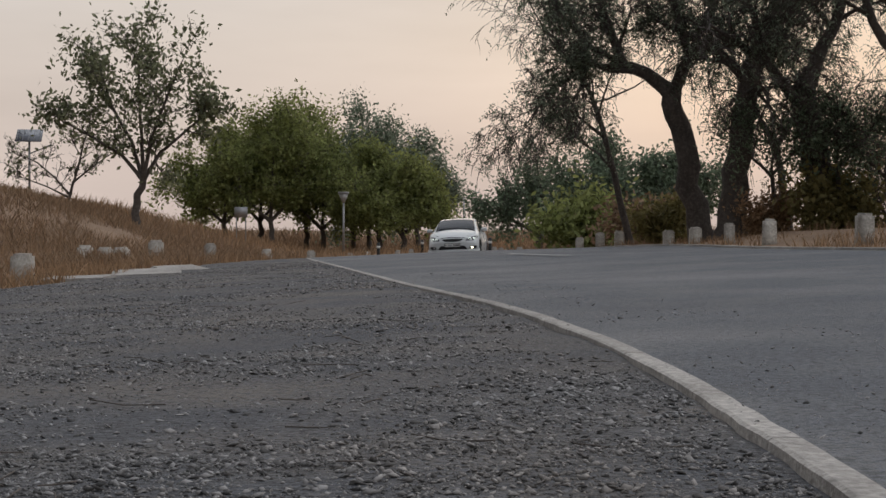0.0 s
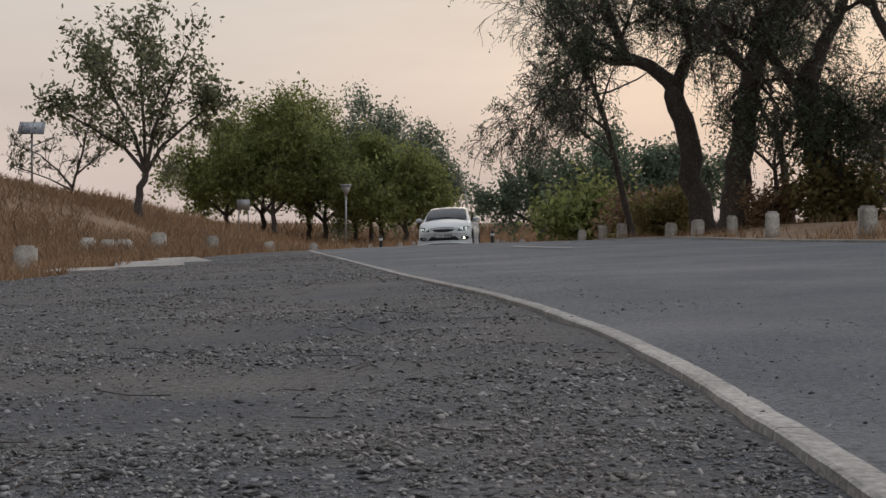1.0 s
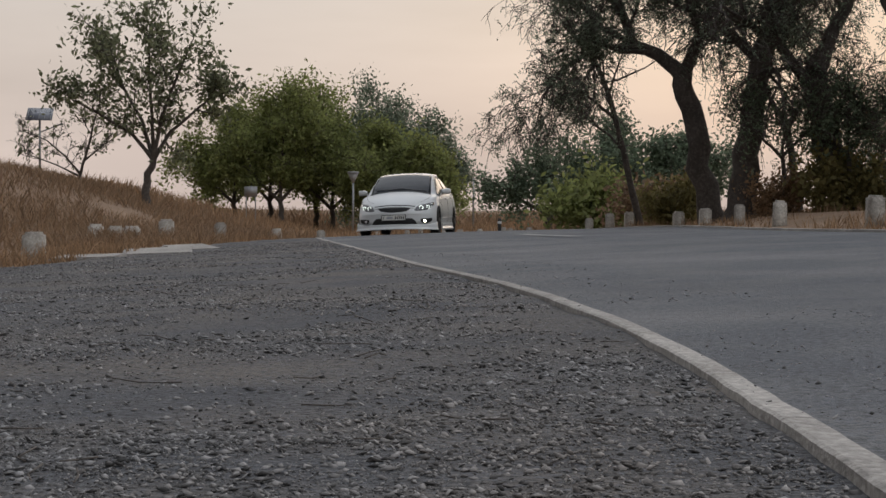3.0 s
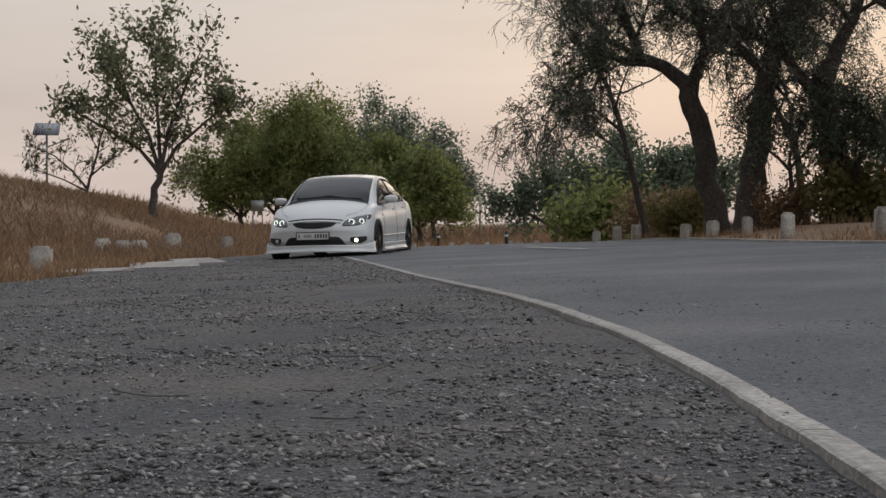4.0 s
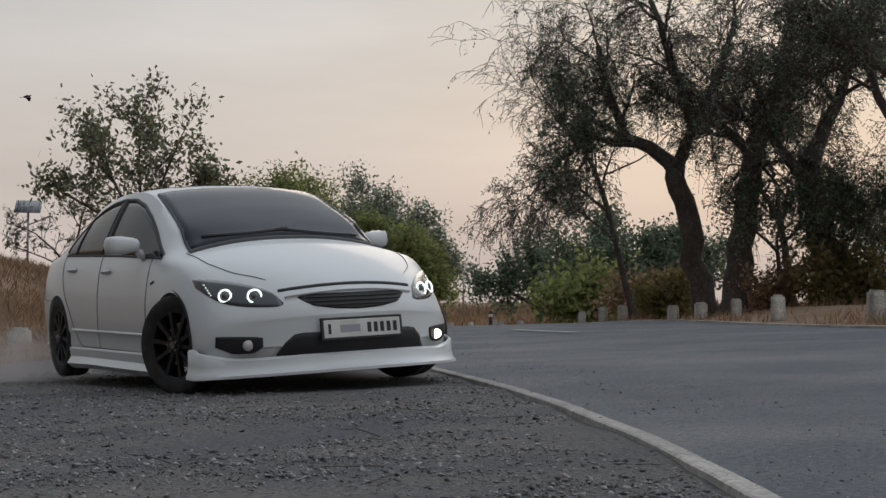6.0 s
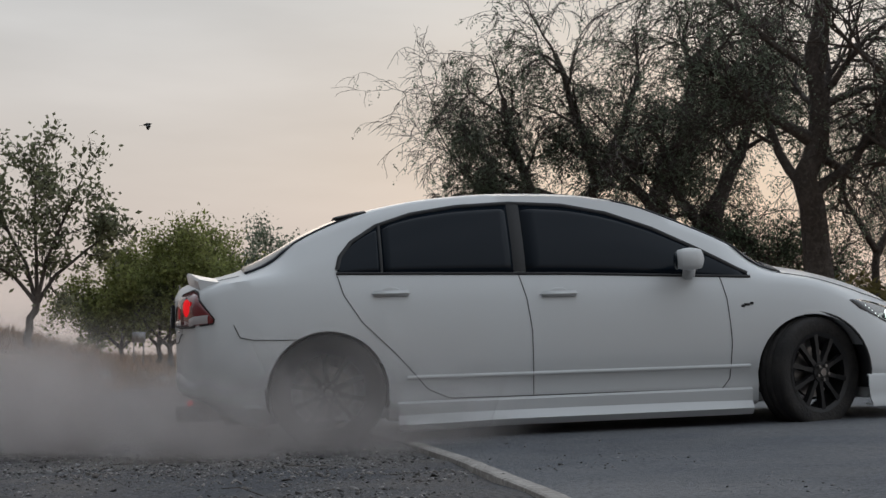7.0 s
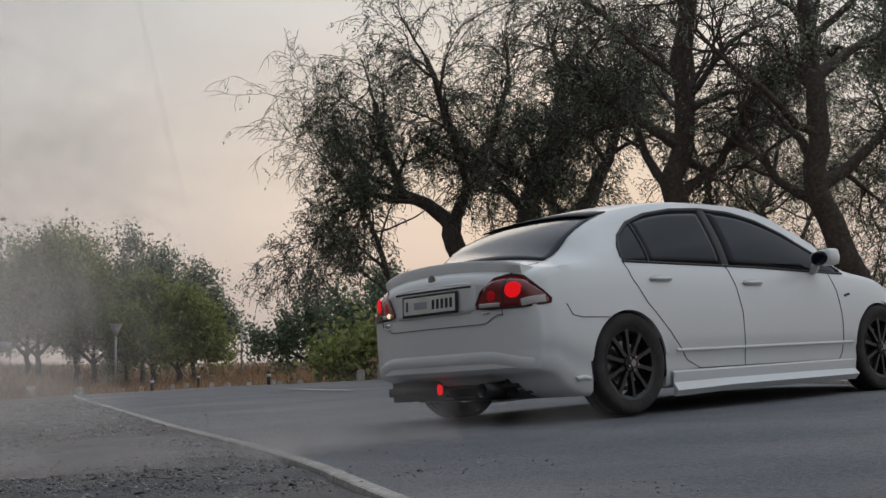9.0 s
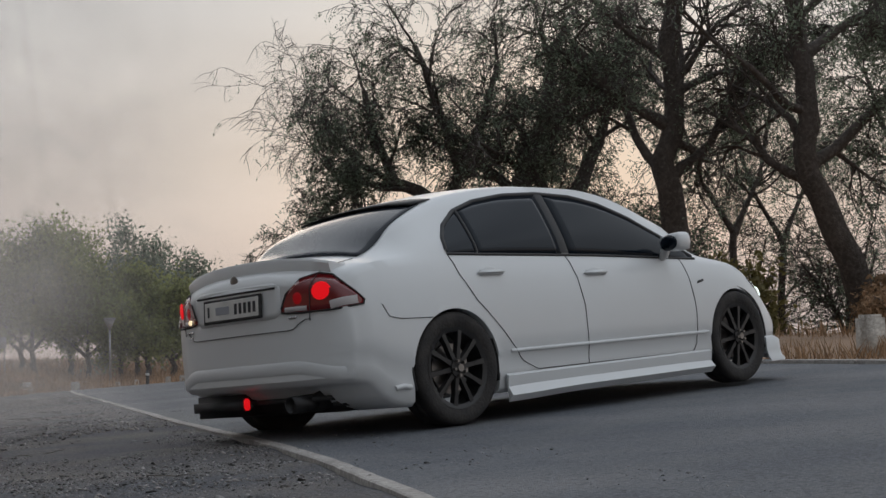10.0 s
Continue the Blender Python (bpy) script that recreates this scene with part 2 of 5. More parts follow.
def kerb_width(y):
    return 0.150 + 0.045 * ease((7.5 - y) / 4.0) + 0.016 * noise.noise(Vector((y * 1.7, 8.2, 0))) + 0.012 * noise.noise(Vector((y * 7.0, 1.2, 0)))


def road_edge_x(y):
    return smooth_table(y, FAR_Y, FAR_X)


def part(name, bm, mat, parent=None, label="", smooth=True):
    """Links a bmesh as one mesh object, under parent if there is one."""
    me = bpy.data.meshes.new(name)
    bm.to_mesh(me)
    bm.free()
    return linked(name, me, mat, parent, label, smooth)


def linked(name, me, mat, parent=None, label="", smooth=True):
    for m in mat if isinstance(mat, (list, tuple)) else [mat]:
        me.materials.append(m)
    if smooth:
        me.polygons.foreach_set("use_smooth", [True] * len(me.polygons))
    ob = new(name, me)
    ob.parent = parent
    return tagged(ob, label) if label else ob


def raw(name, verts, faces, mat, parent=None, label="", smooth=True):
    me = bpy.data.meshes.new(name)
    me.from_pydata([tuple(v) for v in verts], [], [tuple(f) for f in faces])
    me.update()
    return linked(name, me, mat, parent, label, smooth)


def base(name, m, label, category, group="", kind=""):
    ob = new(name)
    ob.matrix_basis = m
    return tagged(ob, label, category, group, kind)


def sheet(name, ys, left, right, cols, up, mat, label, category):
    """A strip of ground between two edges that follows the land."""
    verts, faces = [], []
    for y in ys:
        a, b = left(y), right(y)
        for i in range(cols + 1):
            x = a + (b - a) * i / cols
            verts.append((x, y, ground_z(x, y) + up(x, y)))
    for j in range(len(ys) - 1):
        for i in range(cols):
            k = j * (cols + 1) + i
            faces.append((k, k + 1, k + cols + 2, k + cols + 1))
    return tagged(raw(name, verts, faces, mat), label, category, kind="structure")


def spaced(a, b, fine, growth):
    out, step = [a], fine
    while out[-1] < b:
        out.append(out[-1] + step)
        step *= growth
    return out


far_x = sorted({-v for v in spaced(0, 900, 0.8, 1.06)} | set(spaced(0, 900, 0.8, 1.06)))
far_y = sorted({-v for v in spaced(0, 60, 1.0, 1.1)} | set(spaced(0, 2500, 0.9, 1.04)))
verts, faces = [], []
for y in far_y:
    for x in far_x:
        rough = 0.05 * noise.noise(Vector((x * 0.35, y * 0.35, 0))) + 0.12 * noise.noise(Vector((x * 0.09, y * 0.09, 5)))
        inside = kerb_x(y) - 5.5 < x < road_edge_x(y) + 0.6 if y < 64 else False
        verts.append((x, y, ground_z(x, y) - 0.03 + (-0.05 if inside else rough)))
for j in range(len(far_y) - 1):
    for i in range(len(far_x) - 1):
        k = j * len(far_x) + i
        faces.append((k, k + 1, k + len(far_x) + 1, k + len(far_x)))
tagged(raw("ground", verts, faces, SAND), "dry sandy ground with brown scrub soil", "ground", kind="structure")


def gravel_edge(y):
    return smooth_table(y, [-12, 8, 14, 17, 19, 24, 28, 34, 64], [-9, -6.5, -5.6, -4.9, -4.6, -4.6, -4.4, -4.2, -4.2]) + 0.25 * noise.noise(Vector((y * 0.5, 1, 0)))


def gravel_lumps(x, y):
    ruts = 0.018 * noise.noise(Vector((x * 0.5, y * 1.4, 2))) + 0.008 * noise.noise(Vector((x * 4, y * 4, 7)))
    return ruts + 0.004 - 0.012 * ease(1 - (kerb_x(y) - x) / 0.5) * ease((16 - y) / 6)


ys = spaced(-3, 40, 0.10, 1.013)
sheet("gravel_verge", ys, gravel_edge, lambda y: kerb_x(y) + 0.02, 60, gravel_lumps, GRAVEL, "dark grey crushed gravel lay-by beside the road", "gravel ground")
ys = spaced(-6, 64, 0.25, 1.01)
sheet("road", ys, lambda y: kerb_x(y) + 0.06, road_edge_x, 16, lambda x, y: 0.012, ASPHALT, "worn dark grey asphalt road", "road")

# low kerb of poured concrete, in lengths
kerb = base("kerb", pose(0, 0, 0), "low flush kerb of worn pale concrete", "kerb", kind="structure")
y = -3.0
while y < 44:
    end = y + 1.9
    rows, verts, faces = 24, [], []
    for j in range(rows + 1):
        v = y + 0.003 + (end - y - 0.006) * j / rows
        a, w = kerb_x(v), kerb_width(v)
        z = ground_z(a, v)
        verts += [(a, v, z - 0.12), (a + 0.004, v, z + 0.010), (a + 0.014, v, z + 0.015), (a + w - 0.02, v, z + 0.016), (a + w, v, z + 0.008), (a + w, v, z - 0.12)]
    for j in range(rows):
        for i in range(5):
            k = j * 6 + i
            faces.append((k, k + 1, k + 7, k + 6))
    faces += [tuple(range(5, -1, -1)), tuple(range(rows * 6, rows * 6 + 6))]
    raw("kerb_length", verts, faces, CONCRETE, kerb, smooth=False)
    y = end


# ---- trees ----
class Grower:
    """Collects tapered limbs and leaves as plain arrays."""

    def __init__(self, seed):
        self.rng = np.random.default_rng(seed)
        self.v, self.f, self.tips = [], [], []

    def tube(self, pts, radii, sides):
        start = len(self.v)
        for k, (p, r) in enumerate(zip(pts, radii)):
            d = (pts[min(k + 1, len(pts) - 1)] - pts[max(k - 1, 0)])
            d = d / (np.linalg.norm(d) + 1e-9)
            a = np.cross(d, (0.31, 0.9, 0.2))
            a /= np.linalg.norm(a) + 1e-9
            b = np.cross(d, a)
            for s in range(sides):
                t = 2 * math.pi * s / sides
                self.v.append(p + r * (math.cos(t) * a + math.sin(t) * b))
        for k in range(len(pts) - 1):
            for s in range(sides):
                i, j = start + k * sides + s, start + k * sides + (s + 1) % sides
                self.f.append((i, j, j + sides, i + sides))

    def limb(self, p, d, length, radius, depth, kind):
        """A wavering branch with its own branches; kind holds bend, lift, droop, forks and spread by depth."""
        n = kind["segments"]
        pts, radii = [np.array(p, float)], [radius]
        d = np.array(d, float)
        for k in range(n):
            d = d + self.rng.normal(0, kind["bend"], 3) + np.array((0, 0, kind["lift"][min(depth, len(kind["lift"]) - 1)]))
            d /= np.linalg.norm(d)
            pts.append(pts[-1] + d * length / n)
            radii.append(radius * (1 - 0.75 * (k + 1) / n) + 0.003)
        self.branch(pts, radii, depth, length, kind)

    def branch(self, pts, radii, depth, length, kind):
        self.tube(pts, radii, 7 if depth == 0 else 5 if depth == 1 else 3)
        last = kind["depth"]
        if depth >= last:
            self.tips.append(pts)
            return
        if depth >= last - 1:
            self.tips.append(pts[len(pts) // 2:])
        for c in range(kind["forks"][depth]):
            u = kind["from"] + (1 - kind["from"]) * self.rng.random() if c else 1.0
            x = u * (len(pts) - 1)
            i = min(int(x), len(pts) - 2)
            at = pts[i] + (pts[i + 1] - pts[i]) * (x - i)
            d = pts[i + 1] - pts[i]
            d = d / np.linalg.norm(d) + self.rng.normal(0, kind["spread"], 3) * np.array((1, 1, 0.7))
            d /= np.linalg.norm(d)
            self.limb(at, d, length * kind["shrink"] * (0.7 + 0.6 * self.rng.random()), max(0.006, radii[i] * (0.46 if depth == 0 else 0.6)), depth + 1, kind)

    def leaves(self, count, size, scatter, hang=0.0, long=1.6):
        """Small flat leaves near the ends of the twigs."""
        rng, tips = self.rng, self.tips
        which = rng.integers(0, len(tips), count)
        spots = np.array([tips[w][rng.integers(0, len(tips[w]))] for w in which]) + rng.normal(0, scatter, (count, 3))
        spots[:, 2] -= hang * rng.random(count)
        a = rng.normal(0, 1, (count, 3))
        a /= np.linalg.norm(a, axis=1, keepdims=True)
        b = np.cross(a, rng.normal(0, 1, (count, 3)))
        b /= np.linalg.norm(b, axis=1, keepdims=True)
        s = size * (0.6 + 0.8 * rng.random((count, 1)))
        v = np.stack([spots - a * s * long / 2, spots + b * s * 0.4, spots + a * s * long / 2, spots - b * s * 0.4], 1).reshape(-1, 3)
        return v, np.arange(count * 4).reshape(-1, 4)


    def sprays(self, count, size, scatter, hang):
        """Feathery sprays: leaflets in two rows along a short drooping stalk."""
        rng, tips, per = self.rng, self.tips, 12
        n = count // per
        which = rng.integers(0, len(tips), n)
        foot = np.array([tips[w][rng.integers(0, len(tips[w]))] for w in which]) + rng.normal(0, scatter, (n, 3))
        d = rng.normal(0, 1, (n, 3)) * np.array((1, 1, 0.6)) + np.array((0, 0, -1.0))
        d /= np.linalg.norm(d, axis=1, keepdims=True)
        side = np.cross(d, rng.normal(0, 1, (n, 3)))
        side /= np.linalg.norm(side, axis=1, keepdims=True)
        reach = (0.20 + 0.45 * hang * rng.random((n, 1)) + 0.18 * rng.random((n, 1)))
        verts = []
        for k in range(per):
            u = (k // 2 + 0.7 + 0.5 * rng.random((n, 1))) / (per / 2)
            p = foot + d * reach * u + np.array((0, 0, -0.35)) * reach * u * u
            a = side * (1 if k % 2 else -1) + d * 0.5 + rng.normal(0, 0.35, (n, 3))
            a /= np.linalg.norm(a, axis=1, keepdims=True)
            b = np.cross(a, rng.normal(0, 1, (n, 3)))
            b /= np.linalg.norm(b, axis=1, keepdims=True)
            s = size * (0.6 + 0.8 * rng.random((n, 1)))
            verts.append(np.stack([p, p + a * s * 0.8 + b * s * 0.38, p + a * s * 1.7, p + a * s * 0.8 - b * s * 0.38], 1))
        v = np.stack(verts, 1).reshape(-1, 3)
        return v, np.arange(len(v)).reshape(-1, 4)


def fast_mesh(name, v, f):
    me = bpy.data.meshes.new(name)
    v, f = np.asarray(v, np.float32), np.asarray(f, np.int32)
    me.vertices.add(len(v))
    me.vertices.foreach_set("co", v.ravel())
    me.loops.add(f.size)
    me.loops.foreach_set("vertex_index", f.ravel())
    me.polygons.add(len(f))
    me.polygons.foreach_set("loop_start", np.arange(0, f.size, f.shape[1], dtype=np.int32))
    me.update(calc_edges=True)
    return me


def tree(name, x, y, seed, kind, stems, leaf, bark=None, label="", category="tree", group="", sink=0.15):
    """stems: (list of points relative to the foot, first radius, last radius). leaf: material, count, size, scatter, hang."""
    g = Grower(seed)
    root = base(name, pose(x, y, ground_z(x, y) - sink), label, category, group)
    for k0, (pts, r0, r1) in enumerate(stems):
        pts = [np.array(p, float) for p in pts]
        fine = []
        for k in range(len(pts) - 1):
            for u in (0, 0.34, 0.67):
                fine.append(pts[k] + (pts[k + 1] - pts[k]) * u + g.rng.normal(0, r1 * 0.25, 3))
        fine.append(pts[-1])
        radii = [r0 + (r1 - r0) * (k / (len(fine) - 1)) ** 0.8 for k in range(len(fine))]
        radii[0] *= 1.25
        length = sum(np.linalg.norm(b - a) for a, b in zip(pts, pts[1:]))
        if k0 == 0 and len(stems) > 1 and len(pts) < 5:
            g.tube(fine, radii, 9)
        else:
            g.branch(fine, radii, 0, length * kind.get("first", 1.0), kind)
    linked("trunk", fast_mesh("trunk", g.v, g.f), bark or BARK, root)
    mat, count, size, scatter, hang = leaf
    v, f = (g.sprays if kind.get("spray") else g.leaves)(count, size, scatter, hang)
    linked("crown", fast_mesh("crown", v, f), mat, root, smooth=False)
    return root


ACACIA = dict(segments=6, bend=0.17, lift=(0.03, 0.02, -0.01, -0.07, -0.16), depth=4, forks=(9, 7, 5, 4), shrink=0.58, spread=0.66, **{"from": 0.3}, first=0.60, spray=True)
THICKET = dict(segments=5, bend=0.2, lift=(0.06, 0.03, 0.0, -0.08), depth=3, forks=(10, 8, 5), shrink=0.58, spread=0.75, **{"from": 0.12}, first=0.8, spray=True)
BROAD = dict(segments=5, bend=0.10, lift=(0.1, 0.10, 0.08, 0.04), depth=3, forks=(8, 6, 4), shrink=0.54, spread=0.8, **{"from": 0.22}, first=0.46)
ROUND = dict(segments=5, bend=0.14, lift=(0.05, 0.05, 0.0, -0.06), depth=3, forks=(10, 7, 5), shrink=0.56, spread=0.75, **{"from": 0.25}, first=0.7)
BUSH = dict(segments=4, bend=0.2, lift=(0.05, 0.02, -0.03), depth=2, forks=(8, 6), shrink=0.6, spread=0.8, **{"from": 0.1}, first=0.9)

# the great leaning acacias behind the marker stones
tree("acacia_tree", 6.75, 36, 11, ACACIA, [
    ([(0, 0, 0), (-0.35, 0, 1.6), (-0.62, 0, 3.2), (-0.85, 0, 4.05)], 0.34, 0.25),
    ([(-0.85, 0, 4.0), (-1.5, 0.2, 4.55), (-2.1, 0.3, 4.8), (-2.6, 0.4, 6.1), (-2.8, 0.4, 7.2)], 0.22, 0.08),
    ([(-2.0, 0.3, 4.75), (-2.9, 0.2, 5.2), (-3.5, 0.1, 5.8), (-3.8, 0.0, 6.2)], 0.10, 0.05),
    ([(-1.7, 0.2, 4.6), (-2.5, -0.3, 4.55), (-3.3, -0.5, 4.8)], 0.08, 0.04),
    ([(-1.7, 0.2, 4.6), (-2.9, 0.2, 4.75), (-3.9, 0.2, 4.2), (-4.4, 0.2, 3.5)], 0.09, 0.03),
    ([(-0.85, 0, 4.0), (-0.5, -0.3, 4.9), (-0.9, -0.5, 6.3), (-1.6, -0.6, 8.2)], 0.17, 0.07),
    ([(-0.85, 0, 4.0), (-0.2, 0.5, 5.2), (0.4, 0.8, 6.6), (0.9, 1.0, 8.0)], 0.15, 0.06),
], (LEAF_DARK, 25000, 0.046, 0.06, 0.5), label="old acacia with a forked dark trunk and drooping fine leaves", group="acacias beside the road")
tree("acacia_tree", 7.2, 35, 12, ACACIA, [
    ([(0, 0, 0), (0.12, 0, 1.4), (0.28, 0, 2.8), (0.55, 0, 4.5), (0.85, 0, 5.4), (1.25, 0, 6.4), (1.5, 0, 8.0)], 0.42, 0.14),
    ([(0.5, 0, 4.1), (-0.4, 0.1, 4.9), (-1.4, 0.2, 5.5)], 0.16, 0.07),
    ([(0.8, 0, 5.2), (1.7, 0.2, 6.4), (2.6, 0.3, 7.8)], 0.18, 0.07),
], (LEAF_DARK, 12000, 0.046, 0.07, 0.7), label="old acacia with a thick upright trunk and hanging foliage", group="acacias beside the road")
tree("acacia_tree", 9.85, 34, 13, ACACIA, [
    ([(0, 0, 0), (-0.35, 0, 0.9), (-0.95, 0, 2.4), (-1.1, 0, 3.6)], 0.5, 0.28),
    ([(-1.1, 0, 3.6), (-0.3, 0.2, 5.2), (0.4, 0.3, 7.4)], 0.24, 0.08),
    ([(-1.0, 0, 3.0), (-2.0, -0.3, 4.2), (-2.5, -0.4, 5.6)], 0.18, 0.07),
], (LEAF_DARK, 10500, 0.046, 0.07, 0.8), label="leaning acacia with a stout trunk and dense hanging foliage", group="acacias beside the road")
tree("acacia_tree", 10.0, 30, 14, ACACIA, [
    ([(0.15, 0, 0), (0.13, 0, 2.3), (-0.15, 0, 4.0), (0.2, 0, 5.2), (0.0, 0, 6.7), (0.25, 0, 8.4)], 0.38, 0.16),
    ([(-0.1, 0, 3.6), (1.0, 0.2, 4.5), (1.9, 0.3, 6.2)], 0.15, 0.06),
    ([(0.1, 0, 4.8), (-1.3, 0.1, 5.6), (-2.1, 0.2, 6.8)], 0.16, 0.06),
], (LEAF_DARK, 14000, 0.046, 0.06, 0.6), label="tall acacia with a straight dark trunk and thin foliage", group="acacias beside the road")
tree("acacia_tree", 13.4, 27, 15, ACACIA, [
    ([(0, 0, 0), (-0.8, 0, 1.6), (-1.6, 0, 3.4), (-1.5, 0, 4.9), (-1.7, 0, 6.6), (-1.7, 0, 8.2)], 0.34, 0.15),
    ([(-1.6, 0, 3.5), (-0.9, 0.1, 3.9), (0.0, 0.2, 4.7), (1.4, 0.2, 5.6)], 0.16, 0.07),
    ([(-1.5, 0, 5.8), (-0.6, 0.1, 6.4), (0.3, 0.2, 6.9)], 0.14, 0.06),
], (LEAF_DARK, 13000, 0.044, 0.06, 0.6), label="acacia with a trunk leaning over the road side", group="acacias beside the road")

tree("acacia_tree", 5.15, 38, 16, ACACIA, [
    ([(0, 0, 0), (-0.3, 0, 1.3), (-0.65, 0, 2.8), (-1.0, 0, 4.0), (-1.5, 0, 5.0), (-2.2, 0, 5.7)], 0.11, 0.05),
    ([(-0.8, 0, 3.2), (-1.7, 0.1, 3.9), (-2.6, 0.2, 4.2)], 0.05, 0.025),
], (LEAF_DARK, 4500, 0.046, 0.07, 0.6), label="slender leaning acacia with thin hanging twigs", group="acacias beside the road")

# broad-leaved tree on the mound
tree("broadleaf_tree", -10.2, 46, 21, BROAD, [
    ([(0, 0, 0), (0.05, 0, 0.9), (0.28, 0, 1.7)], 0.15, 0.11),
    ([(0.28, 0, 1.7), (0.8, 0.1, 2.6), (1.6, 0.2, 3.3), (2.2, 0.2, 3.8)], 0.08, 0.03),
    ([(0.28, 0, 1.7), (0.6, -0.4, 3.0), (1.2, -0.6, 4.4), (1.6, -0.6, 5.4)], 0.08, 0.03),
    ([(0.28, 0, 1.7), (-0.4, -0.1, 2.5), (-1.5, -0.2, 3.2), (-2.3, -0.2, 3.6)], 0.08, 0.03),
    ([(0.28, 0, 1.7), (-0.2, 0.4, 3.0), (-1.0, 0.6, 4.4), (-1.5, 0.6, 5.3)], 0.08, 0.03),
    ([(0.28, 0, 1.7), (0.2, 0.1, 3.2), (0.1, 0.1, 4.6), (0.1, 0.1, 5.9)], 0.08, 0.03),
], (LEAF_BROAD, 5200, 0.125, 0.22, 0.1), label="young broad-leaved tree with an airy crown on the mound")
tree("bare_shrub_tree", -13.0, 48, 22, BROAD, [
    ([(0, 0, 0), (0.2, 0, 0.8), (0.45, 0, 1.6), (0.6, 0, 2.3), (0.8, 0, 2.9)], 0.06, 0.02),
    ([(0.1, 0, 0.5), (-0.4, 0, 1.1), (-1.0, 0, 1.6), (-1.6, 0, 1.9)], 0.045, 0.015),
    ([(0.2, 0, 0.9), (0.9, 0.1, 1.5), (1.5, 0.1, 1.9)], 0.04, 0.015),
    ([(0.1, 0, 0.4), (-0.8, 0.3, 0.8), (-1.9, 0.4, 1.2)], 0.04, 0.015),
], (LEAF_BROAD, 420, 0.10, 0.12, 0.1), label="thin nearly bare shrubby tree on the mound")

# the green belt of trees far down the road
for k, (x, y, h, w, seed, mat) in enumerate([
    (-14.5, 92, 8.0, 1.0, 31, LEAF_GREEN), (-11.2, 90, 9.3, 1.0, 32, LEAF_GREEN), (-8.2, 94, 8.4, 1.0, 33, LEAF_GREEN),
    (-5.2, 96, 9.0, 1.0, 34, LEAF_DARK), (-2.6, 88, 6.4, 0.9, 35, LEAF_GREEN), (-1.9, 99, 7.8, 0.8, 36, LEAF_DARK),
    (-12.8, 97, 9.6, 1.1, 37, LEAF_GREEN), (-9.8, 99, 9.8, 1.1, 38, LEAF_GREEN), (-4.2, 90, 7.4, 0.8, 39, LEAF_GREEN), (-6.6, 101, 10.0, 1.0, 40, LEAF_DARK)]):
    tree("roadside_tree", x, y, seed, ROUND, [
        ([(0, 0, 0), (0.1, 0, h * 0.1), (0.0, 0, h * 0.2)], 0.2, 0.15),
        ([(0, 0, h * 0.19), (1.4 * w, 0.3, h * 0.36), (2.3 * w, 0.4, h * 0.58)], 0.12, 0.06),
        ([(0, 0, h * 0.19), (-1.4 * w, -0.3, h * 0.34), (-2.4 * w, -0.4, h * 0.54)], 0.12, 0.06),
        ([(0, 0, h * 0.19), (0.1, 0.4, h * 0.5), (0.2, 0.4, h * 0.76)], 0.12, 0.06),
    ], (mat, 14000, 0.165, 0.36, 0.3), label="leafy green roadside tree with a rounded crown", group="trees far down the road")
for x, y, h, seed in ((4.6, 68, 4.6, 41), (7.2, 62, 5.2, 42), (9.2, 60, 4.8, 43)):
    tree("roadside_tree", x, y, seed, ROUND, [
        ([(0, 0, 0), (0.1, 0, h * 0.16), (0.0, 0, h * 0.3)], 0.2, 0.15),
        ([(0, 0, h * 0.25), (1.3, 0.3, h * 0.4), (2.0, 0.4, h * 0.6)], 0.12, 0.06),
        ([(0, 0, h * 0.25), (-1.3, -0.3, h * 0.38), (-2.1, -0.4, h * 0.55)], 0.12, 0.06),
        ([(0, 0, h * 0.25), (0.1, 0.4, h * 0.5), (0.2, 0.4, h * 0.74)], 0.12, 0.06),
    ], (LEAF_HANG, 8000, 0.13, 0.28, 0.3), label="dark low-crowned tree beside the road", group="trees beside the bend")

# more of the row of acacias further along, and low growth between their trunks
for x, y, h, seed, lean in ((10.2, 41, 8.0, 51, -0.4), (13.8, 37, 8.6, 52, 0.3), (17.5, 33, 8.4, 53, 0.2), (19.5, 27, 8.0, 54, -0.6), (14.0, 24.0, 7.6, 55, -0.3), (17.0, 41, 9.0, 56, 0.2)):
    tree("acacia_tree", x, y, seed, ACACIA, [
        ([(0, 0, 0), (lean * 0.5, 0, h * 0.2), (lean, 0, h * 0.38)], 0.13, 0.10),
        ([(lean, 0, h * 0.36), (lean + 0.9, 0.2, h * 0.55), (lean + 1.5, 0.3, h * 0.85)], 0.09, 0.04),
        ([(lean, 0, h * 0.36), (lean - 0.9, -0.2, h * 0.52), (lean - 1.7, -0.3, h * 0.8)], 0.09, 0.04),
    ], (LEAF_DARK, 8500, 0.050, 0.07, 0.8), label="acacia with several dark stems and hanging fine foliage", group="acacias beside the road")
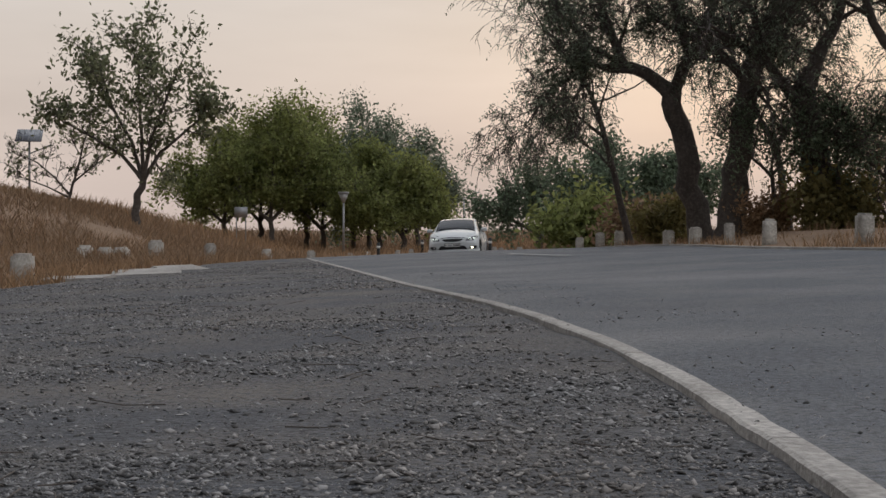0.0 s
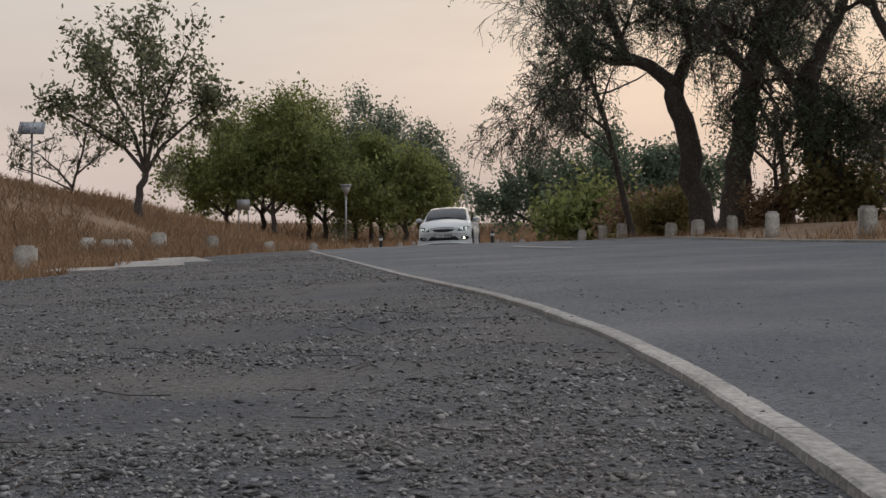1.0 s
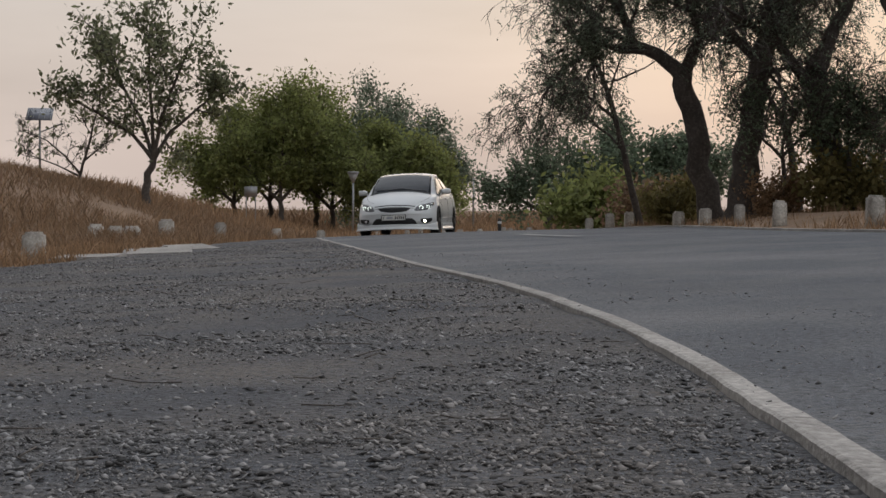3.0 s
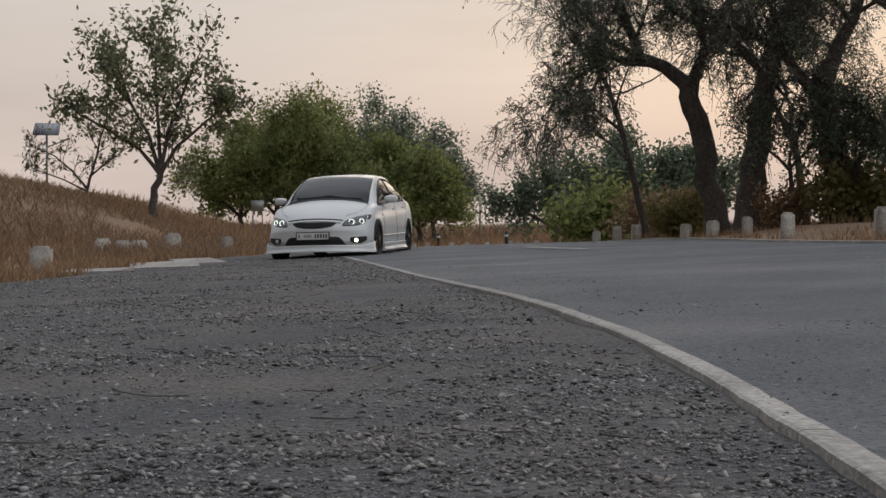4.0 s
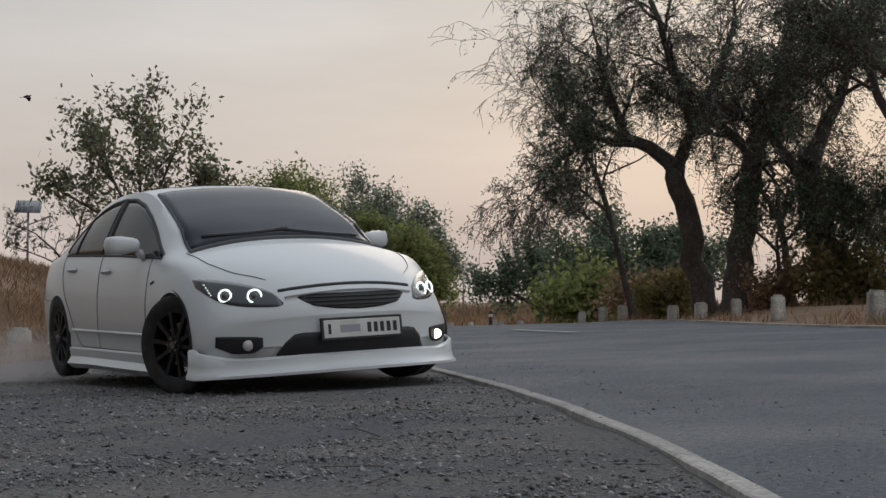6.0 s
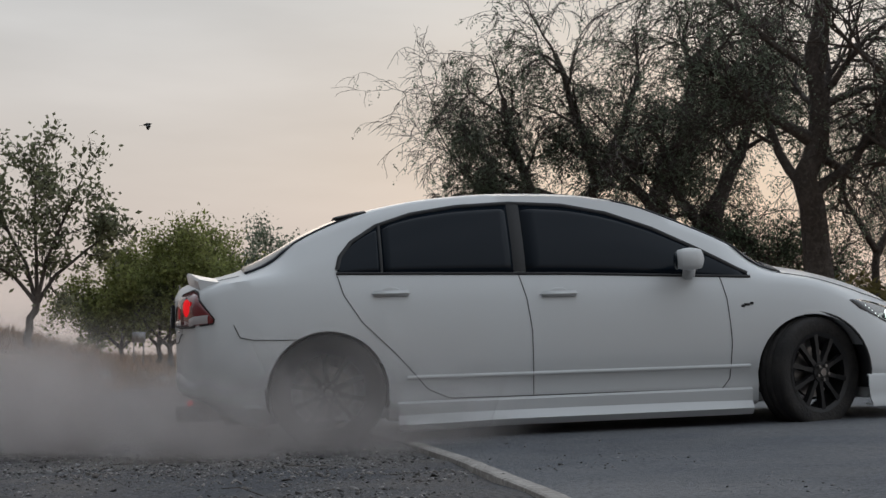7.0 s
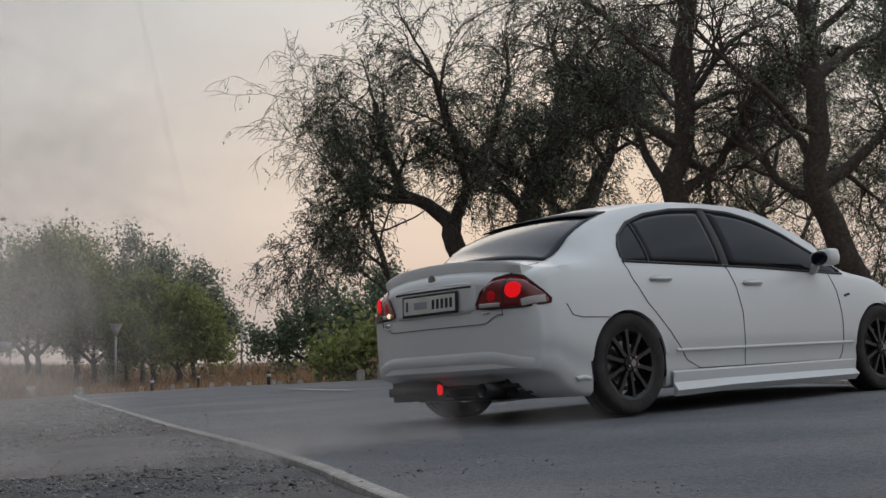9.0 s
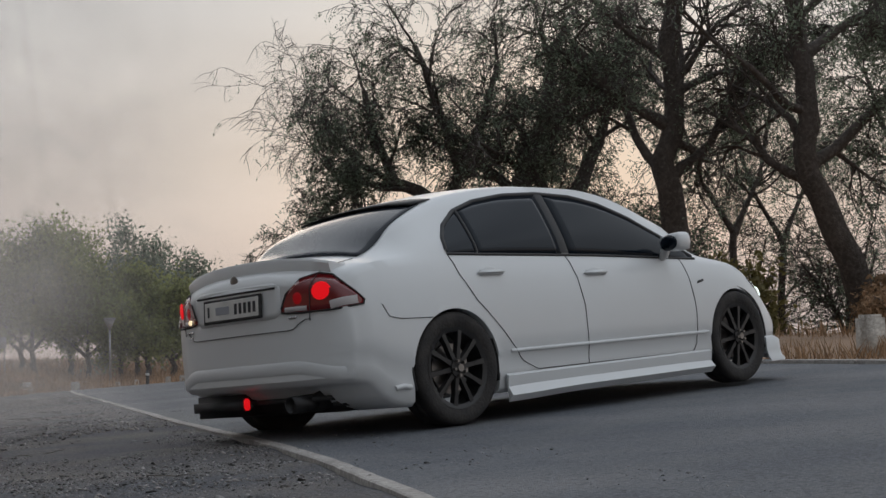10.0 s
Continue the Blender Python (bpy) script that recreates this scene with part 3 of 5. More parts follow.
for x, y, w, seed, mat, lab in ((8.0, 33.5, 1.0, 61, DRY_GRASS, "tuft of dry straw-coloured scrub below the trees"), (9.6, 33, 1.5, 62, SHRUB_LEAF, "low yellow-green shrub below the trees"),
                                (11.6, 30, 1.6, 63, SHRUB_LEAF, "low yellow-green shrub below the trees"), (12.9, 26.0, 0.9, 64, DRY_GRASS, "tuft of dry straw-coloured scrub below the trees"),
                                (9.6, 19.2, 0.6, 65, DRY_GRASS, "tuft of dry straw-coloured scrub beside the stones"), (14.8, 25.5, 1.7, 66, DRY_BRUSH, "tangled dry brown brush below the trees"),
                                (5.6, 52, 2.4, 67, LEAF_GREEN, "bright green bush beside the road"), (7.2, 46, 1.8, 68, DRY_BRUSH, "tangled dry brown brush below the trees"),
                                (6.6, 40, 1.4, 69, SHRUB_LEAF, "low yellow-green shrub below the trees"), (17.0, 30, 1.8, 70, DRY_BRUSH, "tangled dry brown brush below the trees")):
    tree("shrub", x, y, seed, BUSH, [
        ([(0, 0, 0), (0.15 * w, 0, 0.3 * w), (0.4 * w, 0.1, 0.55 * w)], 0.03, 0.015), ([(0, 0, 0), (-0.2 * w, 0, 0.3 * w), (-0.5 * w, -0.1, 0.5 * w)], 0.03, 0.015),
        ([(0, 0, 0), (0.05 * w, 0.1, 0.35 * w), (0.05 * w, 0.2, 0.65 * w)], 0.03, 0.015)], (mat, 3800, 0.07 * w, 0.16 * w, 0.1), label=lab, category="shrub", group="low growth along the verge", sink=0.05)
# dense hanging foliage low round the trunks
for x, y, h, seed in ((7.9, 33.6, 3.7, 91), (9.3, 33.0, 3.8, 93), (10.6, 33.4, 3.5, 94)):
    tree("acacia_sapling", x, y, seed, ROUND, [
        ([(0, 0, 0), (0.1, 0, h * 0.2), (0.0, 0, h * 0.45)], 0.07, 0.05),
        ([(0, 0, h * 0.42), (0.7, 0.2, h * 0.6), (1.1, 0.3, h * 0.78)], 0.04, 0.025),
        ([(0, 0, h * 0.42), (-0.7, -0.2, h * 0.58), (-1.1, -0.3, h * 0.74)], 0.04, 0.025),
        ([(0, 0, h * 0.42), (0.1, 0.2, h * 0.62), (0.1, 0.3, h * 0.84)], 0.04, 0.025),
    ], (LEAF_HANG, 4200, 0.055, 0.18, 0.6), label="young acacia with dense hanging foliage", group="saplings under the acacias")
# twiggy thicket that closes the view behind the trunks
for x, y, h, seed in ((13.2, 43, 4.2, 172), (15.8, 41, 4.4, 173), (18.2, 39, 4.2, 174), (20.6, 37, 4.6, 175), (15.4, 33, 3.0, 176), (12.2, 37.5, 3.0, 177)):
    tree("thicket_shrub", x, y, seed, THICKET, [
        ([(0, 0, 0), (0.3, 0, h * 0.3), (0.9, 0.1, h * 0.75)], 0.06, 0.03), ([(0, 0, 0), (-0.4, 0, h * 0.3), (-1.2, -0.1, h * 0.65)], 0.06, 0.03),
        ([(0, 0, 0), (0.1, 0.1, h * 0.4), (-0.2, 0.2, h * 0.85)], 0.06, 0.03), ([(0, 0, 0), (0.9, 0, h * 0.2), (1.8, 0.1, h * 0.45)], 0.05, 0.03),
    ], (LEAF_DRY if seed % 2 else LEAF_DARK, 3200, 0.05, 0.08, 0.5), label="tall twiggy shrub with sparse dry leaves", category="shrub", group="thicket behind the acacias")


# ---- marker stones, posts and lamps ----
def marker_stone(seed, w, h):
    bm = bmesh.new()
    bmesh.ops.create_cube(bm, size=1.0)
    for v in bm.verts:
        v.co.x *= w * (0.92 if v.co.z > 0 else 1.0)
        v.co.y *= w * 0.8
        v.co.z = (v.co.z + 0.5) * (h + 0.2) - 0.2
    bmesh.ops.bevel(bm, geom=[e for e in bm.edges if max(v.co.z for v in e.verts) > 0.1], offset=w * 0.13, segments=2, affect="EDGES")
    for v in bm.verts:
        v.co += Vector((noise.noise(v.co * 5 + Vector((seed, 0, 0))), noise.noise(v.co * 5 + Vector((0, seed, 0))), noise.noise(v.co * 4 + Vector((0, 0, seed))))) * 0.012
    return bm


stones = [(6.5, 21.5, 0.28, 0.52), (5.85, 25, 0.27, 0.54), (5.75, 28, 0.22, 0.50), (5.6, 31, 0.27, 0.46), (5.5, 34, 0.27, 0.44), (4.8, 38, 0.27, 0.52), (4.5, 40, 0.27, 0.54), (4.1, 42, 0.25, 0.46),
          (6.95, 14.8, 0.29, 0.46), (7.0, 19.0, 0.28, 0.44), (7.9, 11.0, 0.28, 0.44), (-6.35, 21, 0.33, 0.42), (-6.9, 20, 0.30, 0.42), (-6.4, 31, 0.32, 0.50), (-5.7, 34, 0.30, 0.46),
          (-7.6, 29.5, 0.36, 0.32), (-7.2, 29.6, 0.32, 0.32), (-6.9, 29.8, 0.34, 0.34), (-4.7, 37, 0.26, 0.36), (-3.9, 41, 0.26, 0.34)]
for k, (x, y, w, h) in enumerate(stones):
    ob = part("marker_stone", marker_stone(k * 3.7, w, h), STONE)
    ob.matrix_basis = pose(x, y, ground_z(x, y) - 0.04, 0, 0, 15 * math.sin(k * 5.1))
    tagged(ob, "weathered pale concrete marker stone set in sand", "marker stone", "marker stones along the verge")


def rod(bm, a, b, r0, r1, n=10):
    a, b = Vector(a), Vector(b)
    d = b - a
    bmesh.ops.create_cone(bm, cap_ends=True, segments=n, radius1=r0, radius2=r1, depth=d.length, matrix=Matrix.Translation((a + b) / 2) @ d.to_track_quat("Z", "Y").to_matrix().to_4x4())


def block(bm, at, size, turn=(0, 0, 0), bevel=0.0):
    made = bmesh.ops.create_cube(bm, size=1.0, matrix=Matrix.Translation(at) @ pose(0, 0, 0, *turn) @ Matrix.Diagonal((*size, 1)))
    if bevel:
        bmesh.ops.bevel(bm, geom=list({e for v in made["verts"] for e in v.link_edges}), offset=bevel, segments=2, affect="EDGES")


def stand(x, y):
    return pose(x, y, ground_z(x, y) - 0.05)


# park lamp with a flared head
lamp = base("street_lamp", stand(-5.75, 80), "pale park lamp with a flared funnel head on a pole", "street lamp")
bm = bmesh.new()
rod(bm, (0, 0, 0), (0, 0, 3.1), 0.07, 0.055)
part("pole", bm, GREY_METAL, lamp)
bm = bmesh.new()
rod(bm, (0, 0, 3.05), (0, 0, 3.62), 0.05, 0.30, 16)
part("lamp_head", bm, GREY_METAL, lamp, "flared translucent lamp head")
bm = bmesh.new()
rod(bm, (0, 0, 3.62), (0, 0, 3.72), 0.34, 0.32, 16)
part("cap", bm, GREY_METAL, lamp)
# road lamp with a bent arm
lamp = base("street_lamp", stand(1.22, 84), "tall thin road lamp with a short bent arm", "street lamp")
bm = bmesh.new()
rod(bm, (0, 0, 0), (0, 0, 3.2), 0.07, 0.05)
part("pole", bm, GREY_METAL, lamp)
bm = bmesh.new()
rod(bm, (0, 0, 3.15), (0.5, 0, 3.4), 0.04, 0.035)
part("arm", bm, GREY_METAL, lamp)
bm = bmesh.new()
block(bm, (0.7, 0, 3.48), (0.5, 0.2, 0.09), (0, -20, 0), 0.03)
part("lamp_head", bm, GREY_METAL, lamp)
# solar lamp on the mound
lamp = base("solar_lamp", stand(-17.1, 57.5), "solar street lamp with a tilted panel on a thin pole", "street lamp")
bm = bmesh.new()
rod(bm, (0, 0, 0), (0, 0, 2.8), 0.05, 0.045)
part("pole", bm, GREY_METAL, lamp)
bm = bmesh.new()
block(bm, (0, 0, 2.95), (1.05, 0.85, 0.05), (38, 0, 8), 0.01)
panel = part("solar_panel", bm, PANEL_BLUE, lamp, "dark tilted solar panel")
bm = bmesh.new()
for k in range(5):
    block(bm, Vector((0, 0, 2.978)) + Euler((radians(38), 0, radians(8))).to_matrix() @ Vector(((k - 2) * 0.23, 0, 0.0)), (0.014, 0.83, 0.03), (38, 0, 8))
part("cell_line", bm, GREY_METAL, panel)
bm = bmesh.new()
rod(bm, (0, 0, 2.2), (0.55, 0, 2.42), 0.03, 0.025)
block(bm, (0.75, 0, 2.5), (0.42, 0.16, 0.06), (0, -20, 0), 0.02)
part("lamp_arm", bm, GREY_METAL, lamp)
# small sign on two legs
sign = base("road_sign", stand(-9.6, 66), "small grey sign board on two legs, seen from behind", "sign")
for x in (-0.22, 0.22):
    bm = bmesh.new()
    rod(bm, (x, 0, 0), (x, 0, 1.75), 0.03, 0.03)
    part("leg", bm, GREY_METAL, sign)
bm = bmesh.new()
block(bm, (0, -0.05, 1.5), (0.62, 0.03, 0.5), (0, 0, 0), 0.008)
part("board", bm, GREY_METAL, sign)
# delineators down the road
for x, y in ((-2.9, 62), (1.9, 57), (-1.1, 72)):
    d = base("delineator_post", stand(x, y), "black delineator post with a pale reflective band", "road post", "delineator posts along the road")
    bm = bmesh.new()
    rod(bm, (0, 0, 0), (0, 0, 0.85), 0.075, 0.07, 12)
    part("post", bm, POST_BLACK, d)
    bm = bmesh.new()
    rod(bm, (0, 0, 0.62), (0, 0, 0.72), 0.082, 0.082, 12)
    part("band", bm, POST_BAND, d, "pale reflective band")
for k, (x, y) in enumerate(((-4.3, 64), (-3.6, 66), (-2.2, 67), (-1.6, 69), (-0.4, 66), (0.3, 60), (1.2, 62), (2.5, 61), (3.0, 55), (2.4, 66))):
    ob = part("marker_stone", marker_stone(40 + k * 2.3, 0.26, 0.44), STONE)
    ob.matrix_basis = pose(x, y, ground_z(x, y) - 0.05, 0, 0, 20 * math.sin(k * 3.1))
    tagged(ob, "weathered pale concrete marker stone set in sand", "marker stone", "marker stones along the verge")

# painted dash, pale edge strip and a broken slab
def ribbon(name, ys, xa, xb, up, mat, label, category, kind="structure"):
    return sheet(name, ys, xa, xb, 2, lambda x, y: up, mat, label, category)


ribbon("road_marking", spaced(19.6, 22.6, 0.3, 1.0), lambda y: 1.70 - (y - 19.6) * 0.235, lambda y: 1.82 - (y - 19.6) * 0.235, 0.035, LINE_PAINT, "short worn white line on the asphalt", "road marking")
edge = base("edge_kerb", pose(0, 0, 0), "thin pale concrete edging along the far road side", "kerb", kind="structure")
y = 6.0
while y < 44:
    verts, faces = [], []
    for j in range(7):
        v = y + 0.01 + 1.96 * j / 6
        a = road_edge_x(v) - 0.02
        z = ground_z(a, v)
        verts += [(a, v, z - 0.1), (a + 0.01, v, z + 0.045), (a + 0.14, v, z + 0.05), (a + 0.16, v, z - 0.1)]
    for j in range(6):
        for i in range(3):
            faces.append((j * 4 + i, j * 4 + i + 1, j * 4 + i + 5, j * 4 + i + 4))
    faces += [(3, 2, 1, 0), (24, 25, 26, 27)]
    raw("kerb_length", verts, faces, CONCRETE, edge, smooth=False)
    y += 2.0
bm = bmesh.new()
for k, (x, y, w, d) in enumerate(((-4.9, 18.6, 0.9, 0.7), (-4.35, 20.4, 1.0, 1.3), (-4.2, 22.2, 0.7, 1.2))):
    block(bm, (x, y, ground_z(x, y) + 0.0), (w, d, 0.09), (2, -2, 12 * k), 0.02)
slab = part("broken_slab", bm, CONCRETE, smooth=False)
tagged(slab, "cracked pale concrete slab sunk in the dry grass", "concrete slab", kind="structure")


# ---- loose gravel, grass and litter ----
def pebbles(name, count, near, far, left, right, small, big, seed, mat, label, category, sunk=0.2):
    rng = np.random.default_rng(seed)
    y = near * (far / near) ** rng.random(count)
    x = np.array([left(v) + (right(v) - left(v)) * u for v, u in zip(y, rng.random(count))])
    r = small * (big / small) ** (rng.random(count) ** 3.4) * (0.75 + 0.25 * np.clip(y / 6, 0, 2))
    keep = [noise.noise(Vector((a * 0.7, b * 1.3, 4))) > 0.06 - 0.42 * rng.random() for a, b in zip(x, y)]
    x, y, r = x[keep], y[keep], r[keep]
    n = len(x)
    z = np.array([ground_z(a, b) + (gravel_lumps(a, b) if a < kerb_x(b) else 0.012) for a, b in zip(x, y)])
    unit = np.array([(1, 0, 0), (0, 1, 0), (-1, 0, 0), (0, -1, 0), (0, 0, 1), (0, 0, -0.7)], float)
    v = unit[None] * (0.55 + 0.75 * rng.random((n, 6, 1)))
    v[:, :, 2] *= 0.5
    a = rng.random(n) * 6.283
    c, s = np.cos(a)[:, None], np.sin(a)[:, None]
    vx, vy = v[:, :, 0] * c - v[:, :, 1] * s, v[:, :, 0] * s + v[:, :, 1] * c
    stretch = 0.7 + 0.8 * rng.random((n, 1))
    lean = rng.normal(0, 0.35, (n, 2, 1))
    vz = v[:, :, 2] + lean[:, 0] * vx + lean[:, 1] * vy
    pts = np.stack([x[:, None] + r[:, None] * vx * stretch, y[:, None] + r[:, None] * vy, z[:, None] + r[:, None] * (vz + sunk)], 2).reshape(-1, 3)
    tri = np.array([(0, 1, 4), (1, 2, 4), (2, 3, 4), (3, 0, 4), (1, 0, 5), (2, 1, 5), (3, 2, 5), (0, 3, 5)])
    f = (tri[None] + 6 * np.arange(n)[:, None, None]).reshape(-1, 3)
    ob = linked(name, fast_mesh(name, pts, f), mat, smooth=False)
    return tagged(ob, label, category, kind="stuff")


pebbles("loose_gravel", 130000, 1.9, 24, lambda y: max(-0.36 * y - 0.9, gravel_edge(y)), lambda y: kerb_x(y) - 0.01, 0.0026, 0.014, 71, PEBBLE, "loose dark grey crushed stones of mixed size", "gravel")
pebbles("stray_stones", 1500, 2.6, 14, lambda y: kerb_x(y) + 0.02, lambda y: kerb_x(y) + 0.9, 0.003, 0.010, 72, PEBBLE, "small stones strewn from the verge over the asphalt", "gravel")


def blades(name, spots, height, width, lean, seed, mat, label):
    rng = np.random.default_rng(seed)
    n = len(spots)
    p = np.array([(x, y, ground_z(x, y) - 0.05) for x, y in spots])
    a = rng.random(n) * 6.283
    h = height * (0.4 + 0.9 * rng.random(n))
    side = np.stack([np.cos(a), np.sin(a), 0 * a], 1) * width
    tip = p + np.stack([rng.normal(0, lean, n) * h, rng.normal(0, lean, n) * h, h], 1)
    mid = p + (tip - p) * 0.5 + np.stack([0 * a, 0 * a, h * 0.08], 1)
    v = np.stack([p - side / 2, p + side / 2, mid + side * 0.35, mid - side * 0.35, tip], 1).reshape(-1, 3)
    q = (np.array([(0, 1, 2), (0, 2, 3), (3, 2, 4)])[None] + 5 * np.arange(n)[:, None, None]).reshape(-1, 3)
    return tagged(linked(name, fast_mesh(name, v, q), mat, smooth=False), label, "grass", kind="stuff")


rng = np.random.default_rng(81)
spots = []
while len(spots) < 30000:
    y = 14 + 44 * rng.random() ** 1.2
    x = gravel_edge(y) - 0.1 - (4 + 0.28 * y) * rng.random() ** 1.2
    if noise.noise(Vector((x * 0.6, y * 0.5, 2))) > -0.35 + 0.3 * rng.random():
        spots.append((x, y))
blades("dry_grass", spots, 0.24, 0.02, 0.5, 82, DRY_GRASS, "dry straw-coloured grass on the mound and verge")
spots = []
while len(spots) < 24000:
    y = 24 + 40 * rng.random()
    x = -4.6 - (2 + 0.3 * y) * rng.random()
    if noise.noise(Vector((x * 0.3, y * 0.25, 6))) > -0.35:
        spots.append((x, y))
blades("brown_scrub", spots, 0.34, 0.03, 0.6, 83, DRY_BRUSH, "reddish brown dry scrub on the mound")
spots = []
while len(spots) < 5500:
    y = 9 + 50 * rng.random() ** 1.3
    x = road_edge_x(y) + 0.35 + (2 + 0.12 * y) * rng.random() ** 1.1
    if noise.noise(Vector((x * 0.7, y * 0.4, 9))) > -0.1 + 0.3 * rng.random():
        spots.append((x, y))
blades("verge_grass", spots, 0.24, 0.02, 0.35, 84, DRY_GRASS, "dry grass between the marker stones")
spots = []
while len(spots) < 9000:
    y = 52 + 50 * rng.random()
    x = -16 + 28 * rng.random()
    if not -3.2 < x < 3.2 or y > 66:
        spots.append((x, y))
blades("far_grass", spots, 0.5, 0.05, 0.4, 85, DRY_GRASS, "dry grass below the far trees")

spots = [(-45 + 95 * rng.random(), 104 + 46 * rng.random()) for _ in range(11000)]
blades("far_scrub", spots, 1.1, 0.14, 0.5, 87, DRY_BRUSH, "low brown scrub along the far edge of the land")

# dry twigs fallen on the gravel
bm = bmesh.new()
rng = np.random.default_rng(86)
for _ in range(46):
    y = 2.4 + 7 * rng.random() ** 1.5
    x = kerb_x(y) - 0.1 - (0.36 * y + 0.8) * rng.random()
    a, n = rng.random() * 6.283, 0.04 + 0.10 * rng.random()
    z = ground_z(x, y) + gravel_lumps(x, y) + 0.006
    p = Vector((x, y, z))
    for _ in range(2):
        q = p + Vector((math.cos(a), math.sin(a), 0.1 * rng.normal())) * n
        rod(bm, p, q, 0.0022, 0.0016, 5)
        p, a = q, a + rng.normal(0, 0.5)
twigs = part("dry_twigs", bm, BARK)
tagged(twigs, "thin dry twigs lying on the gravel", "twigs", kind="stuff")


CAR_ROWS = [  # seconds, x, y, height over the road, heading, nose up, lean
    (0.0, 0.56, 48.6, 0.0, -96.4, 0.0, 0.0), (0.75, 0.255, 46.6, 0.0, -95.9, 0.0, 0.0), (1.5, -0.043, 44.2, 0.0, -95.6, 0.0, 0.0), (2.0, -0.289, 39.6, 0.0, -95.6, 0.0, -0.3),
    (2.75, -0.82, 33.9, -0.01, -96.4, -0.3, -0.8), (3.5, -1.402, 28.034, -0.032, -97.4, -0.5, -1.0), (4.0, -1.98, 23.95, -0.045, -98.0, -0.2, -1.2), (4.5, -2.443, 19.603, -0.025, -97.2, 0.0, -1.3),
    (5.0, -2.770, 15.822, -0.015, -93.4, -0.2, -0.5), (5.2, -2.768, 14.483, -0.010, -89.6, 0.1, -0.2), (5.55, -2.46, 12.45, 0.0, -79.5, -0.4, 0.1), (5.9, -1.87, 10.98, 0.01, -65.0, -0.9, 0.5),
    (6.3, -0.999, 9.838, 0.015, -43.9, -1.35, 0.8), (6.5, -0.339, 9.463, -0.005, -30.5, -1.3, 1.1), (6.8, 0.60, 9.215, -0.02, -9.3, -0.5, 1.4), (7.0, 1.172, 9.189, -0.02, 2.9, -0.1, 1.4),
    (7.3, 2.00, 9.53, 0.0, 12.6, -0.2, 0.9), (7.5, 2.473, 9.821, 0.008, 17.6, -0.2, 0.5), (8.0, 3.192, 10.482, 0.005, 29.2, -0.6, -0.3), (8.5, 3.29, 10.60, 0.0, 30.6, -0.5, -0.7),
    (9.0, 3.239, 10.469, -0.008, 30.7, -0.3, -1.0), (9.5, 2.73, 10.15, -0.005, 32.3, 0.1, -1.1), (10.0, 1.933, 9.756, 0.0, 34.6, 0.4, -1.1)]


# ---- the white sedan: x ahead, y to its left, z up, origin between the axles on the road ----
car = base("sedan", pose(0, 0, 0), "white four-door sedan with tinted windows and black rims", "car")
NOSE, TAIL = 2.27, -2.20


def lane(s, *pairs):
    """A smooth curve through (s, value) pairs."""
    xs, ys = [p[0] for p in pairs], [p[1] for p in pairs]
    s = min(max(s, xs[0]), xs[-1])
    k = min(max(int(np.searchsorted(xs, s)) - 1, 0), len(xs) - 2)

    def slope(i):
        if i in (0, len(xs) - 1):
            j = min(i, len(xs) - 2)
            return (ys[j + 1] - ys[j]) / (xs[j + 1] - xs[j])
        a, b = (ys[i] - ys[i - 1]) / (xs[i] - xs[i - 1]), (ys[i + 1] - ys[i]) / (xs[i + 1] - xs[i])
        return 0.0 if a * b <= 0 else 2 * a * b / (a + b)

    h = xs[k + 1] - xs[k]
    t = (s - xs[k]) / h
    return ((2 * t - 3) * t * t + 1) * ys[k] + ((t - 2) * t + 1) * t * h * slope(k) + (3 - 2 * t) * t * t * ys[k + 1] + (t - 1) * t * t * h * slope(k + 1)


def top_z(s):
    return lane(s, (-2.20, 0.86), (-2.17, 0.915), (-2.08, 0.948), (-1.90, 0.985), (-1.70, 1.065), (-1.48, 1.185), (-1.3, 1.265), (-1.0, 1.355), (-0.7, 1.398), (-0.37, 1.415), (0.04, 1.402),
                (0.38, 1.345), (0.73, 1.215), (1.0, 1.085), (1.24, 0.965), (1.5, 0.915), (1.75, 0.85), (1.95, 0.775), (2.1, 0.695), (2.2, 0.61), (2.25, 0.535), (2.27, 0.48))


def low_z(s):
    return lane(s, (-2.20, 0.33), (-2.17, 0.30), (-2.10, 0.28), (-1.97, 0.18), (-1.80, 0.135), (-1.7, 0.132), (-1.35, 0.14), (1.35, 0.15), (1.8, 0.15), (2.1, 0.16), (2.2, 0.19), (2.25, 0.24), (2.27, 0.30))


def belt_z(s):
    return min(top_z(s) - 0.035, lane(s, (-2.20, 0.80), (-2.1, 0.885), (-1.9, 0.925), (-1.3, 0.940), (0.0, 0.908), (1.0, 0.862), (1.3, 0.84), (1.7, 0.775), (2.0, 0.675), (2.2, 0.52), (2.27, 0.45)))


def half_w(s):
    return lane(s, (-2.20, 0.79), (-2.1, 0.835), (-1.8, 0.868), (-1.35, 0.880), (-0.8, 0.872), (0.6, 0.872), (1.35, 0.880), (1.75, 0.875), (2.0, 0.862), (2.2, 0.83), (2.27, 0.78))


def warp(s, y):
    """Nose and tail are bowed as seen from above."""
    u = abs(y) / 0.87
    return s - 0.46 * ease((s - 1.2) / 1.05) * u ** 2.3 + 0.21 * ease((-s - 1.5) / 0.7) * u ** 2.6


SIDE_Q = ((0.0, 0.93), (0.035, 0.968), (0.16, 0.985), (0.255, 0.985), (0.285, 0.998), (0.42, 1.0), (0.60, 0.998), (0.80, 0.972), (0.94, 0.935), (1.0, 0.905))


